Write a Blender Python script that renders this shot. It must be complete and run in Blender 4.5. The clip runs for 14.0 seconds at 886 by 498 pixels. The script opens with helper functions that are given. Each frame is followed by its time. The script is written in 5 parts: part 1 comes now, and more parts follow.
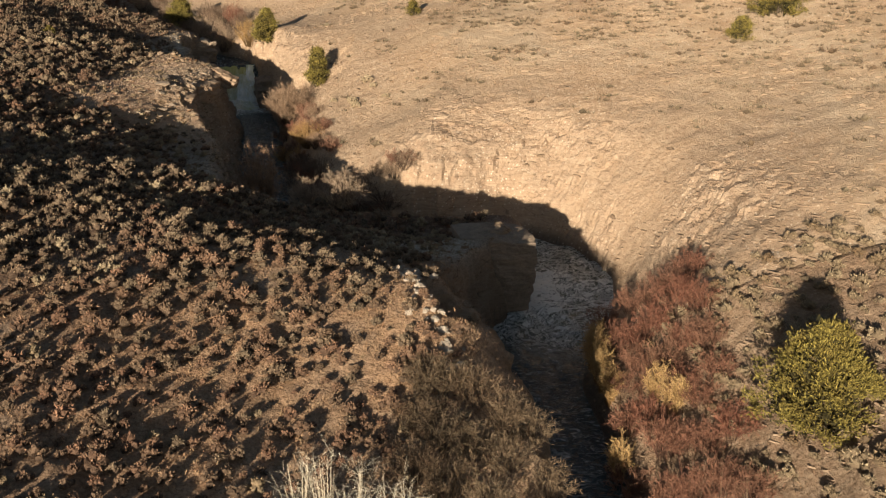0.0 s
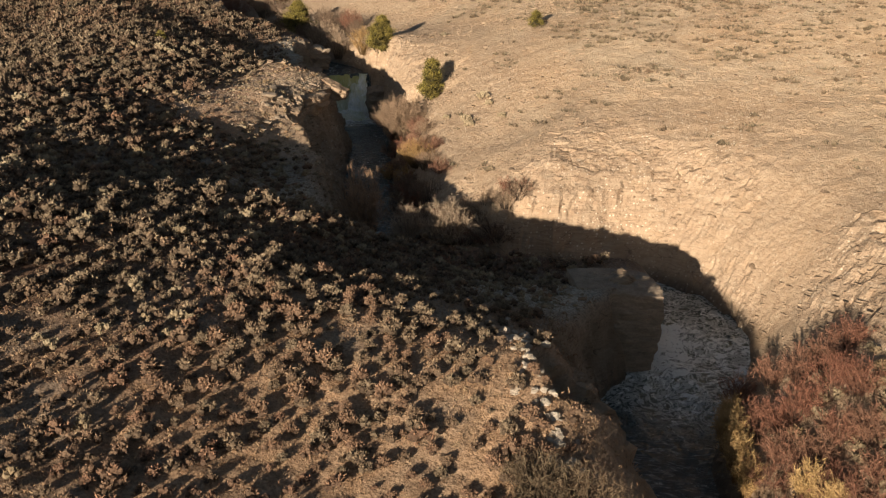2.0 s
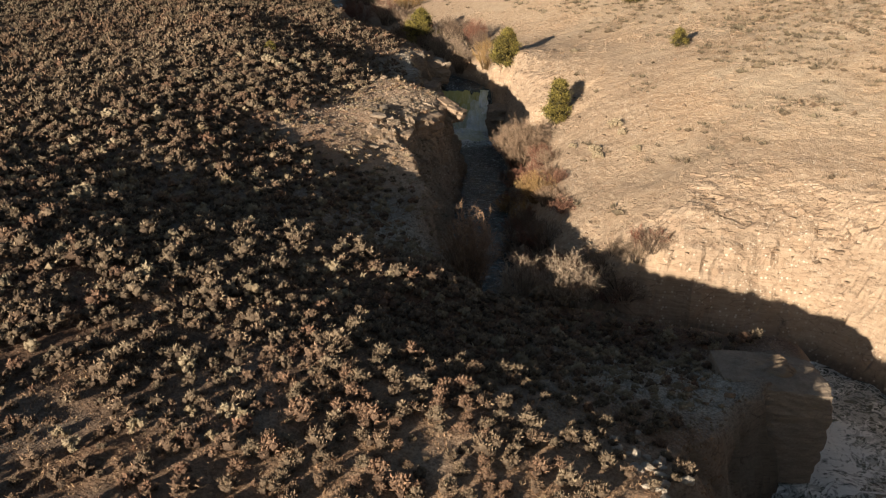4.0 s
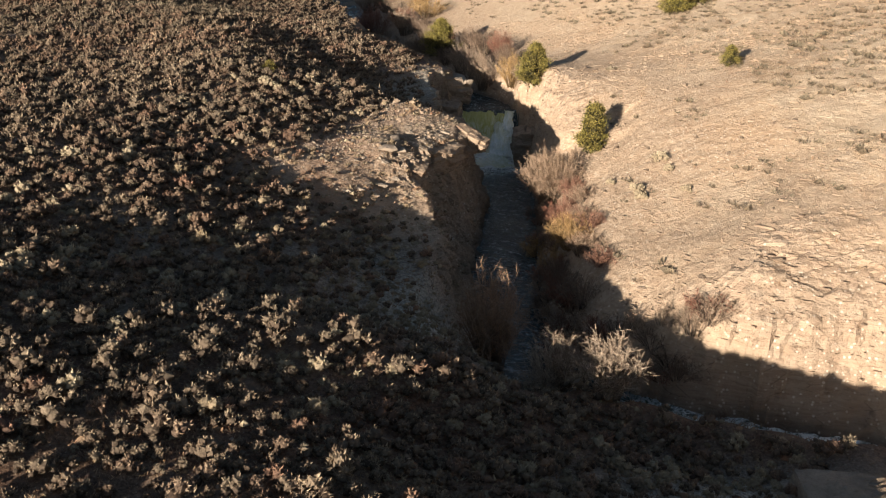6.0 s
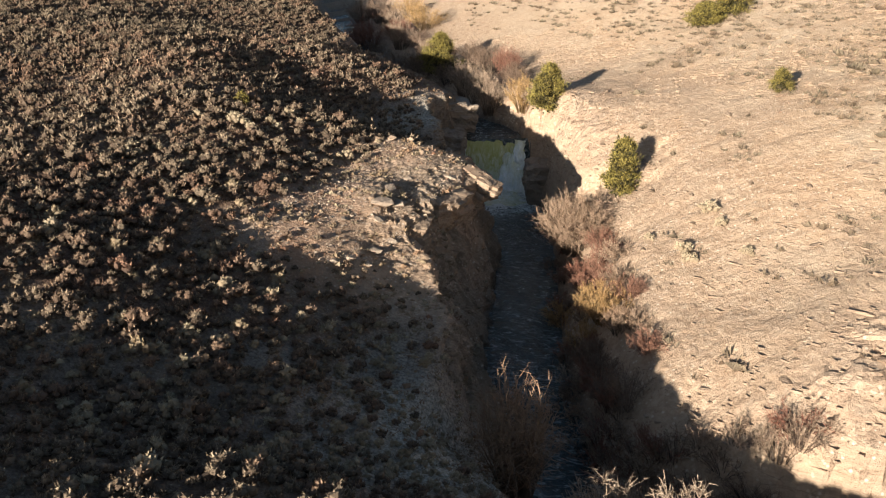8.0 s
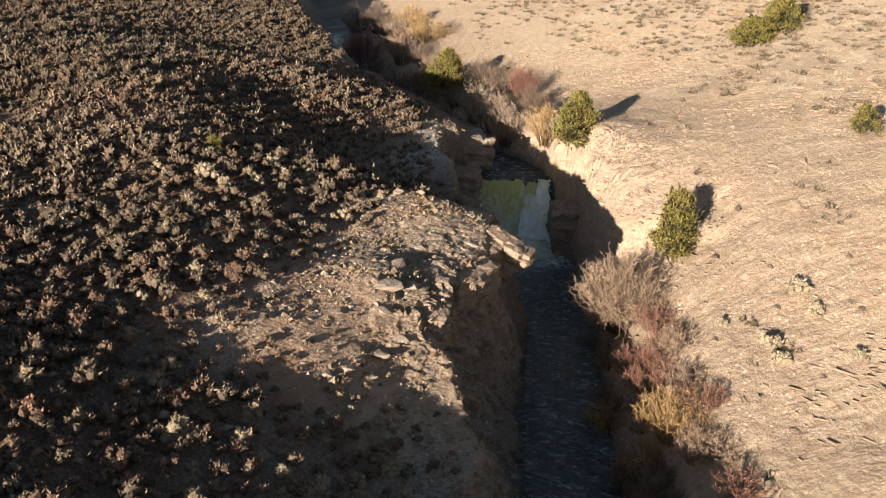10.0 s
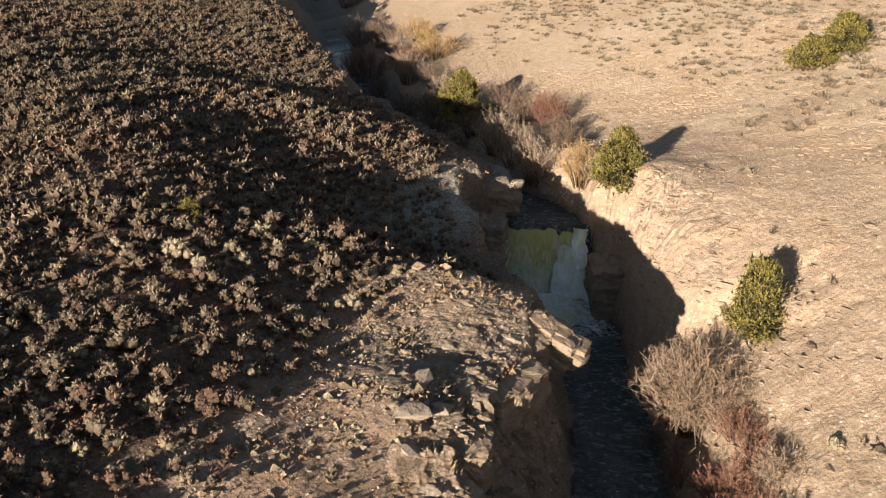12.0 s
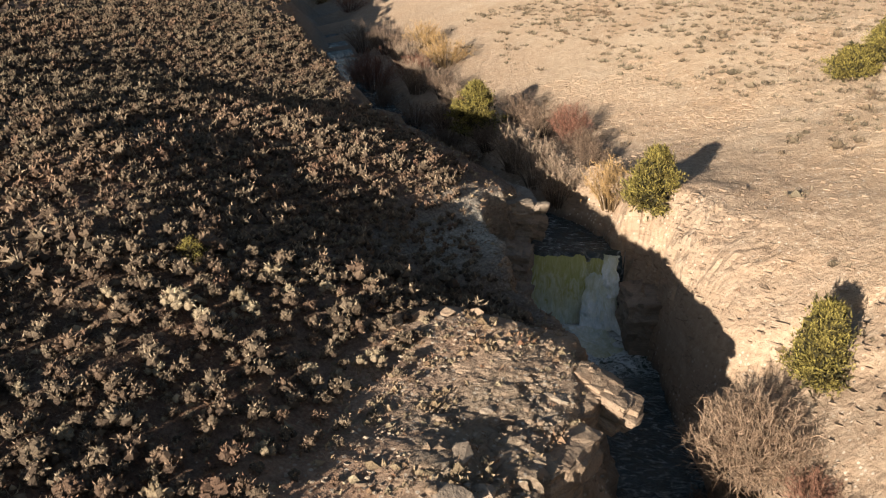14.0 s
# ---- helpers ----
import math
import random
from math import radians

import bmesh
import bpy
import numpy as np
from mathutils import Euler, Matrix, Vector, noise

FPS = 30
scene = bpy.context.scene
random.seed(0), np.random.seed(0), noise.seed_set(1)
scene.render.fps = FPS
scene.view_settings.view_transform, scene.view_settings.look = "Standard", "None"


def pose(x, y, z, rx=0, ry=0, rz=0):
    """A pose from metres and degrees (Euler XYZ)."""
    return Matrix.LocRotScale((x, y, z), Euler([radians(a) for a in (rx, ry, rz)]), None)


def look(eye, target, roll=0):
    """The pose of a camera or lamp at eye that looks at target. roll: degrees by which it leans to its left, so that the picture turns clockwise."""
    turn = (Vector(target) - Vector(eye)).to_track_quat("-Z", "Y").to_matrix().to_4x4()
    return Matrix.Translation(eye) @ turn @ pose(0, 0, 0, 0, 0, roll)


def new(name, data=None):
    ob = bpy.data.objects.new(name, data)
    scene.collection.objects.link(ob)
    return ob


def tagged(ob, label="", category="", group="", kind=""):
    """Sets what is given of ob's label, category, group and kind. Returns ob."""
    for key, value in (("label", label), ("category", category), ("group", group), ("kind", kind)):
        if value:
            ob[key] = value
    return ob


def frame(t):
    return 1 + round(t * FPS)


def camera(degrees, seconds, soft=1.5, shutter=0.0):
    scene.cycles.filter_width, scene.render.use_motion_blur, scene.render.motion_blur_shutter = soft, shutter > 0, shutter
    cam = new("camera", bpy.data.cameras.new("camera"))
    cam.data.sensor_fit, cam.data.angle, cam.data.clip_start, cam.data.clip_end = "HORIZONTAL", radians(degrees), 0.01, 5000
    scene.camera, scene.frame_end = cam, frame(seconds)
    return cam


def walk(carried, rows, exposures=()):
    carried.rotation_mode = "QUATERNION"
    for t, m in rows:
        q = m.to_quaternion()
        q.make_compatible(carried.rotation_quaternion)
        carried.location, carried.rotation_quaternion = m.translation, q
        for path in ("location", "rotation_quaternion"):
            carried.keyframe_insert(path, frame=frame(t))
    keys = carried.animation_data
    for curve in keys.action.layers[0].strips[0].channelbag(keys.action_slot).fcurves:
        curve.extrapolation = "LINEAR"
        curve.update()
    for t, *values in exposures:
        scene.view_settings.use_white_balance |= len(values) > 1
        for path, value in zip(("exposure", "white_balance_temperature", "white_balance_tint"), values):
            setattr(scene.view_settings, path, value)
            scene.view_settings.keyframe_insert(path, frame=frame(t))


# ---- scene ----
import itertools

cam = camera(52.2, 14.0, soft=1.25)
PATH = [
    (0, (1.08, -1.149, 22.121), (1.049, 0.701, 21.361), -0.6),
    (0.5, (1.011, 0.119, 22.133), (0.981, 1.969, 21.373), -0.7),
    (1, (0.941, 1.608, 22.158), (0.912, 3.457, 21.398), -0.7),
    (1.5, (0.723, 3.335, 22.107), (0.608, 5.183, 21.35), -0.5),
    (2, (0.625, 5.137, 22.127), (0.354, 6.97, 21.373), -0.4),
    (2.5, (0.481, 7.061, 22.136), (0.092, 8.873, 21.384), -0.2),
    (3, (0.262, 9.042, 22.125), (-0.13, 10.853, 21.373), -0.3),
    (3.5, (-0.085, 11.064, 22.108), (-0.479, 12.875, 21.357), -0.4),
    (4, (-0.719, 13.245, 22.01), (-1.243, 15.024, 21.263), -0.2),
    (4.2, (-0.836, 14.13, 22.007), (-1.409, 15.895, 21.261), -0.2),
    (6.3, (-3.59, 23.707, 21.836), (-4.162, 25.473, 21.093), -0.4),
    (6.5, (-3.951, 24.743, 21.813), (-4.523, 26.51, 21.071), -0.5),
    (7, (-4.928, 27.304, 21.777), (-5.497, 29.072, 21.034), -0.5),
    (7.5, (-5.929, 29.922, 21.716), (-6.497, 31.691, 20.975), -0.6),
    (8, (-6.969, 32.558, 21.677), (-7.534, 34.328, 20.936), -0.7),
    (8.2, (-7.436, 33.683, 21.66), (-8.0, 35.454, 20.919), -0.7),
    (10.3, (-12.166, 44.446, 21.618), (-12.718, 46.219, 20.876), -0.5),
    (10.5, (-12.611, 45.51, 21.565), (-13.163, 47.284, 20.825), -0.5),
    (11, (-13.698, 47.934, 21.587), (-14.25, 49.709, 20.848), -0.6),
    (11.5, (-14.736, 50.078, 21.603), (-15.287, 51.854, 20.866), -0.7),
    (12, (-15.664, 51.83, 21.648), (-16.214, 53.606, 20.91), -0.7),
    (12.5, (-16.501, 53.259, 21.653), (-17.049, 55.035, 20.914), -0.7),
    (13, (-17.185, 54.328, 21.672), (-17.731, 56.104, 20.933), -0.8),
    (13.5, (-17.735, 55.126, 21.654), (-18.282, 56.903, 20.916), -0.9),
    (14, (-18.172, 55.675, 21.687), (-18.717, 57.452, 20.949), -0.9),
]
EXPOSURES = [(0.0, 1.09, 6700, 10), (2.5, 1.12, 6600, 10), (4.0, 1.24, 6400, 10), (6.5, 1.6, 6000, 10), (8.0, 1.72, 5950, 10), (10.5, 1.63, 6000, 10), (12.0, 1.55, 6050, 10), (14.0, 1.52, 6100, 10)]
walk(cam, [(t, look(eye, target, roll)) for t, eye, target, roll in PATH], EXPOSURES)

# ---------------------------------------------------------------- light
SUN_AZ, SUN_EL = 18.0, 12.0            # shadows fall towards +y, turned to +x by SUN_AZ
sun_way = Vector((math.sin(radians(SUN_AZ)) * math.cos(radians(SUN_EL)), math.cos(radians(SUN_AZ)) * math.cos(radians(SUN_EL)), -math.sin(radians(SUN_EL))))
sun = new("sun", bpy.data.lights.new("sun", "SUN"))
sun.data.energy, sun.data.angle, sun.data.color = 5.0, radians(0.6), (1.0, 0.87, 0.7)
sun.matrix_world = look((0, 0, 200), Vector((0, 0, 200)) + sun_way)
world = bpy.data.worlds.new("sky")
scene.world = world
world.use_nodes = True
sky = world.node_tree.nodes.new("ShaderNodeTexSky")
sky.sky_type, sky.sun_disc = "NISHITA", False
sky.sun_elevation, sky.sun_rotation = radians(SUN_EL), radians(180 + SUN_AZ)
back = world.node_tree.nodes["Background"]
back.inputs["Strength"].default_value = 0.036
world.node_tree.links.new(sky.outputs[0], back.inputs["Color"])


# ---------------------------------------------------------------- materials
class Nodes:
    """Short hand for node trees."""

    def __init__(self, name):
        self.mat = bpy.data.materials.new(name)
        self.mat.use_nodes = True
        self.tree = self.mat.node_tree
        self.bsdf = self.tree.nodes["Principled BSDF"]
        self.out = self.tree.nodes["Material Output"]
        self.co = self.node("ShaderNodeTexCoord").outputs["Object"]

    def node(self, kind, **sets):
        n = self.tree.nodes.new(kind)
        for k, v in sets.items():
            setattr(n, k, v)
        return n

    def put(self, socket, value):
        if isinstance(value, bpy.types.NodeSocket):
            self.tree.links.new(value, socket)
        else:
            socket.default_value = value

    def noise(self, scale, detail=6.0, rough=0.6, stretch=None, turn=None, warp=0.0, at=None):
        co = at or self.co
        if stretch or turn:
            m = self.node("ShaderNodeMapping")
            m.inputs["Scale"].default_value = stretch or (1, 1, 1)
            m.inputs["Rotation"].default_value = [radians(a) for a in (turn or (0, 0, 0))]
            self.put(m.inputs["Vector"], co)
            co = m.outputs[0]
        n = self.node("ShaderNodeTexNoise")
        n.inputs["Scale"].default_value, n.inputs["Detail"].default_value = scale, detail
        n.inputs["Roughness"].default_value, n.inputs["Distortion"].default_value = rough, warp
        self.put(n.inputs["Vector"], co)
        return n.outputs["Fac"]

    def voronoi(self, scale, feature="F1", out="Distance", at=None):
        n = self.node("ShaderNodeTexVoronoi", feature=feature)
        n.inputs["Scale"].default_value = scale
        self.put(n.inputs["Vector"], at or self.co)
        return n.outputs[out]

    def ramp(self, fac, stops):
        n = self.node("ShaderNodeValToRGB")
        el = n.color_ramp.elements
        while len(el) < len(stops):
            el.new(0.5)
        for e, (p, c) in zip(el, stops):
            e.position = p
            e.color = (c, c, c, 1) if isinstance(c, (int, float)) else (*c, 1)
        self.put(n.inputs[0], fac)
        return n.outputs[0]

    def mix(self, fac, a, b, mode="MIX"):
        n = self.node("ShaderNodeMix", data_type="RGBA", blend_type=mode)
        n.clamp_factor = True
        self.put(n.inputs[0], fac)
        for socket, v in ((n.inputs[6], a), (n.inputs[7], b)):
            self.put(socket, (*v, 1) if isinstance(v, tuple) and len(v) == 3 else v)
        return n.outputs[2]

    def math(self, op, a, b=0.0, c=0.0):
        n = self.node("ShaderNodeMath", operation=op)
        for socket, v in zip(n.inputs, (a, b, c)):
            self.put(socket, v)
        return n.outputs[0]

    def attr(self, name):
        return self.node("ShaderNodeAttribute", attribute_name=name).outputs["Fac"]

    def island(self):
        return self.node("ShaderNodeNewGeometry").outputs["Random Per Island"]

    def bump(self, height, strength, distance, below=None):
        n = self.node("ShaderNodeBump")
        n.inputs["Strength"].default_value, n.inputs["Distance"].default_value = strength, distance
        self.put(n.inputs["Height"], height)
        if below:
            self.put(n.inputs["Normal"], below)
        return n.outputs[0]

    def done(self, colour, rough=0.9, normal=None, **more):
        self.put(self.bsdf.inputs["Base Color"], (*colour, 1) if isinstance(colour, tuple) else colour)
        self.put(self.bsdf.inputs["Roughness"], rough)
        if normal:
            self.put(self.bsdf.inputs["Normal"], normal)
        for k, v in more.items():
            self.put(self.bsdf.inputs[k.replace("_", " ")], v)
        return self.mat


def mat_ground():
    """Dry soil: brown litter on the sage slope, pale dusty clay on the other, bare rock where 'rock' is high."""
    n = Nodes("ground_soil")
    fine, mid, wide = n.noise(7.0, 8, 0.75), n.noise(1.3, 6, 0.65), n.noise(0.12, 4, 0.55)
    grit = n.voronoi(7.0)
    brown = n.ramp(mid, [(0.25, (0.1, 0.06, 0.038)), (0.5, (0.17, 0.108, 0.07)), (0.75, (0.26, 0.178, 0.12))])
    brown = n.mix(n.ramp(wide, [(0.42, 0.0), (0.62, 0.8)]), brown, (0.22, 0.115, 0.07))
    brown = n.mix(n.ramp(fine, [(0.4, 0.9), (0.58, 0.0)]), brown, (0.075, 0.046, 0.031))
    brown = n.mix(n.ramp(grit, [(0.08, 0.7), (0.22, 0.0)]), brown, (0.4, 0.31, 0.23))
    # front slope: warmer soil, with its sunlit brightness put into the colour
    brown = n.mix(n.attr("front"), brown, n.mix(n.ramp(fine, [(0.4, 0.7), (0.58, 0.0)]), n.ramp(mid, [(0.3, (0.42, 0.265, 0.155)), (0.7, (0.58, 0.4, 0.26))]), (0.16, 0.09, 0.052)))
    pale = n.ramp(mid, [(0.2, (0.3, 0.21, 0.134)), (0.5, (0.4, 0.293, 0.194)), (0.8, (0.5, 0.388, 0.275))])
    pale = n.mix(n.ramp(wide, [(0.4, 0.0), (0.65, 0.7)]), pale, (0.36, 0.23, 0.135))
    pale = n.mix(n.ramp(fine, [(0.3, 0.6), (0.5, 0.0)]), pale, (0.22, 0.15, 0.09))
    strata = n.noise(1.0, 9, 0.72, stretch=(0.5, 0.5, 6.0), turn=(14, -3, 0), warp=0.5)
    chips = n.node("ShaderNodeMapping")
    chips.inputs["Scale"].default_value, chips.inputs["Rotation"].default_value = (1.0, 1.0, 3.2), (radians(14), radians(-3), 0.4)
    n.put(chips.inputs["Vector"], n.co)
    chip = n.voronoi(1.5, "F1", "Distance", chips.outputs[0])
    tone = n.voronoi(1.5, "F1", "Color", chips.outputs[0])
    rock = n.ramp(strata, [(0.3, (0.13, 0.09, 0.062)), (0.48, (0.27, 0.2, 0.14)), (0.62, (0.36, 0.28, 0.2)), (0.8, (0.46, 0.38, 0.29))])
    rock = n.mix(n.ramp(mid, [(0.4, 0.0), (0.7, 0.6)]), rock, (0.23, 0.14, 0.09))
    col = n.mix(n.attr("pale"), brown, pale)
    bedded = n.math("MULTIPLY", n.attr("pale"), n.math("MAXIMUM", n.attr("rock"), n.ramp(n.noise(0.085, 4, 0.6, warp=0.6), [(0.45, 0.0), (0.6, 0.8)])))
    thin = n.noise(1.0, 8, 0.7, stretch=(0.9, 0.9, 13.0), turn=(14, -9, 0), warp=0.35)
    col = n.mix(n.math("MULTIPLY", bedded, n.ramp(thin, [(0.52, 0.0), (0.66, 0.5)])), col, (0.52, 0.425, 0.32))
    col = n.mix(n.math("MULTIPLY", bedded, n.ramp(thin, [(0.34, 0.6), (0.45, 0.0)])), col, (0.19, 0.125, 0.078))
    dust = n.ramp(n.noise(0.16, 5, 0.55), [(0.48, 0.0), (0.62, 0.6)])
    col = n.mix(n.math("MULTIPLY", n.attr("pale"), dust), col, n.ramp(fine, [(0.3, (0.39, 0.294, 0.2)), (0.7, (0.5, 0.395, 0.285))]))
    col = n.mix(n.math("MULTIPLY", n.attr("pale"), 0.2), col, n.mix(tone, (0.3, 0.21, 0.13), (0.6, 0.49, 0.36)))
    col = n.mix(n.math("MULTIPLY", n.attr("low"), 0.75), col, n.ramp(n.noise(2.4, 8, 0.7), [(0.3, (0.19, 0.122, 0.077)), (0.5, (0.31, 0.217, 0.143)), (0.7, (0.44, 0.337, 0.238))]))
    col = n.mix(n.math("MULTIPLY", n.attr("nose"), 0.7), col, n.ramp(mid, [(0.3, (0.43, 0.27, 0.16)), (0.7, (0.66, 0.475, 0.32))]))
    col = n.mix(n.attr("red"), col, n.ramp(fine, [(0.35, (0.2, 0.105, 0.07)), (0.7, (0.45, 0.295, 0.19))]))
    col = n.mix(n.attr("grey"), col, n.ramp(fine, [(0.36, (0.12, 0.105, 0.082)), (0.6, (0.56, 0.5, 0.41))]))
    darker = n.mix(n.attr("pale"), n.mix(0.35, rock, (0.42, 0.315, 0.22)), n.mix(0.35, rock, (0.36, 0.255, 0.172)))
    col = n.mix(n.attr("rock"), col, darker)
    split = n.math("MULTIPLY", n.ramp(n.voronoi(0.75, "DISTANCE_TO_EDGE", "Distance", n.mix(0.12, chips.outputs[0], n.node("ShaderNodeTexNoise").outputs["Color"], "ADD")), [(0.0, 1.0), (0.05, 0.0)]), n.ramp(mid, [(0.48, 0.0), (0.6, 0.6)]))
    col = n.mix(n.math("MULTIPLY", split, n.ramp(n.attr("rock"), [(0.2, 0.0), (0.5, 1.0)])), col, (0.05, 0.034, 0.023))
    slab = n.voronoi(1.1, "F1", "Color", chips.outputs[0])
    col = n.mix(n.math("MULTIPLY", n.attr("rock"), n.ramp(slab, [(0.45, 0.0), (0.8, 0.32)])), col, (0.4, 0.315, 0.228))
    col = n.mix(n.attr("wet"), col, n.mix(0.75, col, (0.02, 0.017, 0.014)))
    fleck = n.voronoi(4.2)
    lot = n.ramp(n.voronoi(4.2, "F1", "Color"), [(0.5, 0.0), (0.62, 1.0)])
    fleck = n.math("MULTIPLY", n.ramp(fleck, [(0.2, 1.0), (0.34, 0.0)]), lot)
    col = n.mix(n.math("MULTIPLY", fleck, n.math("MAXIMUM", n.math("MULTIPLY", n.attr("pale"), n.ramp(wide, [(0.4, 0.15), (0.6, 0.75)])), n.math("MULTIPLY", n.attr("nose"), 0.7))), col, (0.63, 0.54, 0.43))
    blot = n.noise(0.45, 7, 0.7)
    col = n.mix(n.math("MULTIPLY", n.attr("pale"), n.ramp(blot, [(0.52, 0.0), (0.68, 0.42)])), col, (0.32, 0.215, 0.13))
    flat = n.math("SUBTRACT", 1.0, n.math("ADD", n.math("MULTIPLY", n.attr("nose"), 0.35), n.math("MULTIPLY", n.attr("pale"), 0.5)))
    b = n.bump(n.math("MULTIPLY", fine, flat), 0.9, 0.14)
    b = n.bump(n.math("MULTIPLY", n.noise(3.2, 5, 0.6), flat), 0.8, 0.25, b)
    b = n.bump(n.math("MULTIPLY", mid, flat), 0.6, 0.4, b)
    b = n.bump(n.math("MULTIPLY", chip, n.attr("layer")), 0.25, 0.15, b)
    b = n.bump(n.math("MULTIPLY", strata, n.math("MULTIPLY", n.attr("layer"), n.math("SUBTRACT", 1.0, n.attr("pale")))), 0.8, 0.5, b)
    b = n.bump(n.math("MULTIPLY", thin, bedded), 0.6, 0.1, b)
    return n.done(col, n.math("SUBTRACT", 0.95, n.math("MULTIPLY", n.attr("wet"), 0.5)), b, Specular_IOR_Level=0.2)


def mat_rock(name, dark, light, stretch=(1, 1, 4)):
    n = Nodes(name)
    a = n.noise(1.4, 9, 0.68, stretch=stretch, warp=0.3)
    b = n.noise(14.0, 6, 0.65)
    c = n.node("ShaderNodeObjectInfo").outputs["Random"]
    col = n.ramp(a, [(0.28, dark), (0.55, tuple((p + q) / 2 for p, q in zip(dark, light))), (0.78, light)])
    col = n.mix(n.ramp(b, [(0.3, 0.6), (0.5, 0.0)]), col, tuple(v * 0.45 for v in dark))
    col = n.mix(n.math("MULTIPLY", c, 0.35), col, (0.3, 0.23, 0.17))
    return n.done(col, 0.9, n.bump(b, 0.5, 0.05, n.bump(a, 0.9, 0.2)), Specular_IOR_Level=0.25)


def mat_leaf(name, wood_shade, low, high, other, rough=0.8):
    """Foliage and twigs: woody at the root ('h' 0), also the tone of painted inner shade; leaf at the tip ('h' 1), bush
    to bush by 'tint'.
    """
    n = Nodes(name)
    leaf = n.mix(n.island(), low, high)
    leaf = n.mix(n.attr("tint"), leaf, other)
    col = n.mix(n.ramp(n.attr("h"), [(0.1, 0.0), (0.65, 1.0)]), wood_shade, leaf)
    return n.done(col, rough, n.bump(n.noise(22.0, 4, 0.7), 0.9, 0.05), Specular_IOR_Level=0.2)


def mat_water(name):
    n = Nodes(name)
    flow = n.noise(0.55, 6, 0.6, warp=1.8)
    ripple = n.noise(1.5, 5, 0.62, stretch=(1.0, 2.4, 1.0), warp=0.9)
    lace = n.noise(1.1, 3.5, 0.6, warp=2.2)
    net = n.math("ABSOLUTE", n.math("SUBTRACT", lace, 0.5))
    foam = n.attr("foam")
    froth = n.noise(1.3, 4, 0.6, warp=2.4)
    patch = n.ramp(n.math("ADD", n.math("ADD", n.math("MULTIPLY", flow, 0.4), n.math("MULTIPLY", froth, 0.9)), n.math("MULTIPLY", foam, 0.45)), [(0.92, 0.0), (1.25, 0.9)])
    strings = n.math("MULTIPLY", n.math("MULTIPLY", n.ramp(foam, [(0.12, 0.05), (0.5, 0.9)]), n.ramp(net, [(0.0, 0.6), (0.1, 0.0)])), n.ramp(n.math("ADD", n.math("MULTIPLY", flow, 0.6), n.math("MULTIPLY", foam, 0.7)), [(0.34, 0.0), (0.62, 1.0)]))
    # pale flecks, strongest on calm water: sky glints on ripples, put into the colour
    riffle = n.noise(1.6, 4, 0.6, stretch=(0.8, 1.7, 1.0), warp=1.6)
    fleck = n.math("MULTIPLY", n.ramp(riffle, [(0.5, 0.0), (0.7, 0.5)]), n.ramp(foam, [(0.12, 0.7), (0.5, 0.35)]))
    fac = n.math("MAXIMUM", n.math("MAXIMUM", patch, strings), fleck)
    col = n.mix(fac, n.mix(foam, (0.016, 0.027, 0.031), (0.075, 0.1, 0.07)), (0.8, 0.81, 0.77))
    rough = n.math("ADD", 0.14, n.math("MULTIPLY", fac, 0.6))
    return n.done(col, rough, n.bump(ripple, 0.6, 0.3, n.bump(flow, 0.8, 0.5)), Specular_IOR_Level=0.4)


def mat_fall():
    n = Nodes("falling_water")
    streak = n.noise(2.2, 8, 0.68, stretch=(1.8, 1.8, 0.42), warp=0.9)
    patch = n.noise(0.55, 3, 0.5)
    white = n.math("ADD", n.math("MULTIPLY", streak, 0.8), n.math("MULTIPLY", n.attr("foam"), 0.55))
    white = n.math("ADD", white, n.math("MULTIPLY", patch, 0.1))
    fac = n.ramp(white, [(0.5, 0.0), (1.05, 1.0)])
    clear = n.ramp(streak, [(0.3, (0.4, 0.38, 0.1)), (0.7, (0.58, 0.56, 0.24))])
    col = n.mix(fac, clear, n.ramp(n.noise(2.2, 6, 0.7, stretch=(1.2, 1.2, 0.6)), [(0.35, (0.62, 0.68, 0.65)), (0.6, (0.9, 0.92, 0.9))]))
    return n.done(col, n.math("ADD", 0.2, n.math("MULTIPLY", fac, 0.5)), n.bump(streak, 0.8, 0.15), Specular_IOR_Level=0.5)


GROUND = mat_ground()
ROCK_TAN = mat_rock("tan_rock", (0.16, 0.101, 0.063), (0.46, 0.342, 0.232))
ROCK_GREY = mat_rock("grey_rock", (0.12, 0.092, 0.068), (0.38, 0.305, 0.23))
ROCK_SCREE = mat_rock("scree_rock", (0.22, 0.168, 0.12), (0.56, 0.455, 0.34))
ROCK_SLAB = mat_rock("slab_rock", (0.23, 0.175, 0.128), (0.4, 0.32, 0.238), (1.5, 1.5, 1.5))
ROCK_PALE = mat_rock("pale_rock", (0.32, 0.26, 0.2), (0.62, 0.55, 0.46))
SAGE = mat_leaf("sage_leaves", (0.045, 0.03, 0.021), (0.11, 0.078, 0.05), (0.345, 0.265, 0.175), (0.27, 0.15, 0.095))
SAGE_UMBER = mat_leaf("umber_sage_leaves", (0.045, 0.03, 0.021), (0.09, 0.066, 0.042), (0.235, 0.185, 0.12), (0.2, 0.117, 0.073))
SAGE_PALE = mat_leaf("pale_sage_leaves", (0.2, 0.15, 0.096), (0.3, 0.24, 0.15), (0.44, 0.36, 0.24), (0.22, 0.16, 0.09))
SAGE_DRY = mat_leaf("dry_sage_leaves", (0.1, 0.072, 0.046), (0.22, 0.17, 0.104), (0.42, 0.335, 0.215), (0.2, 0.13, 0.07))
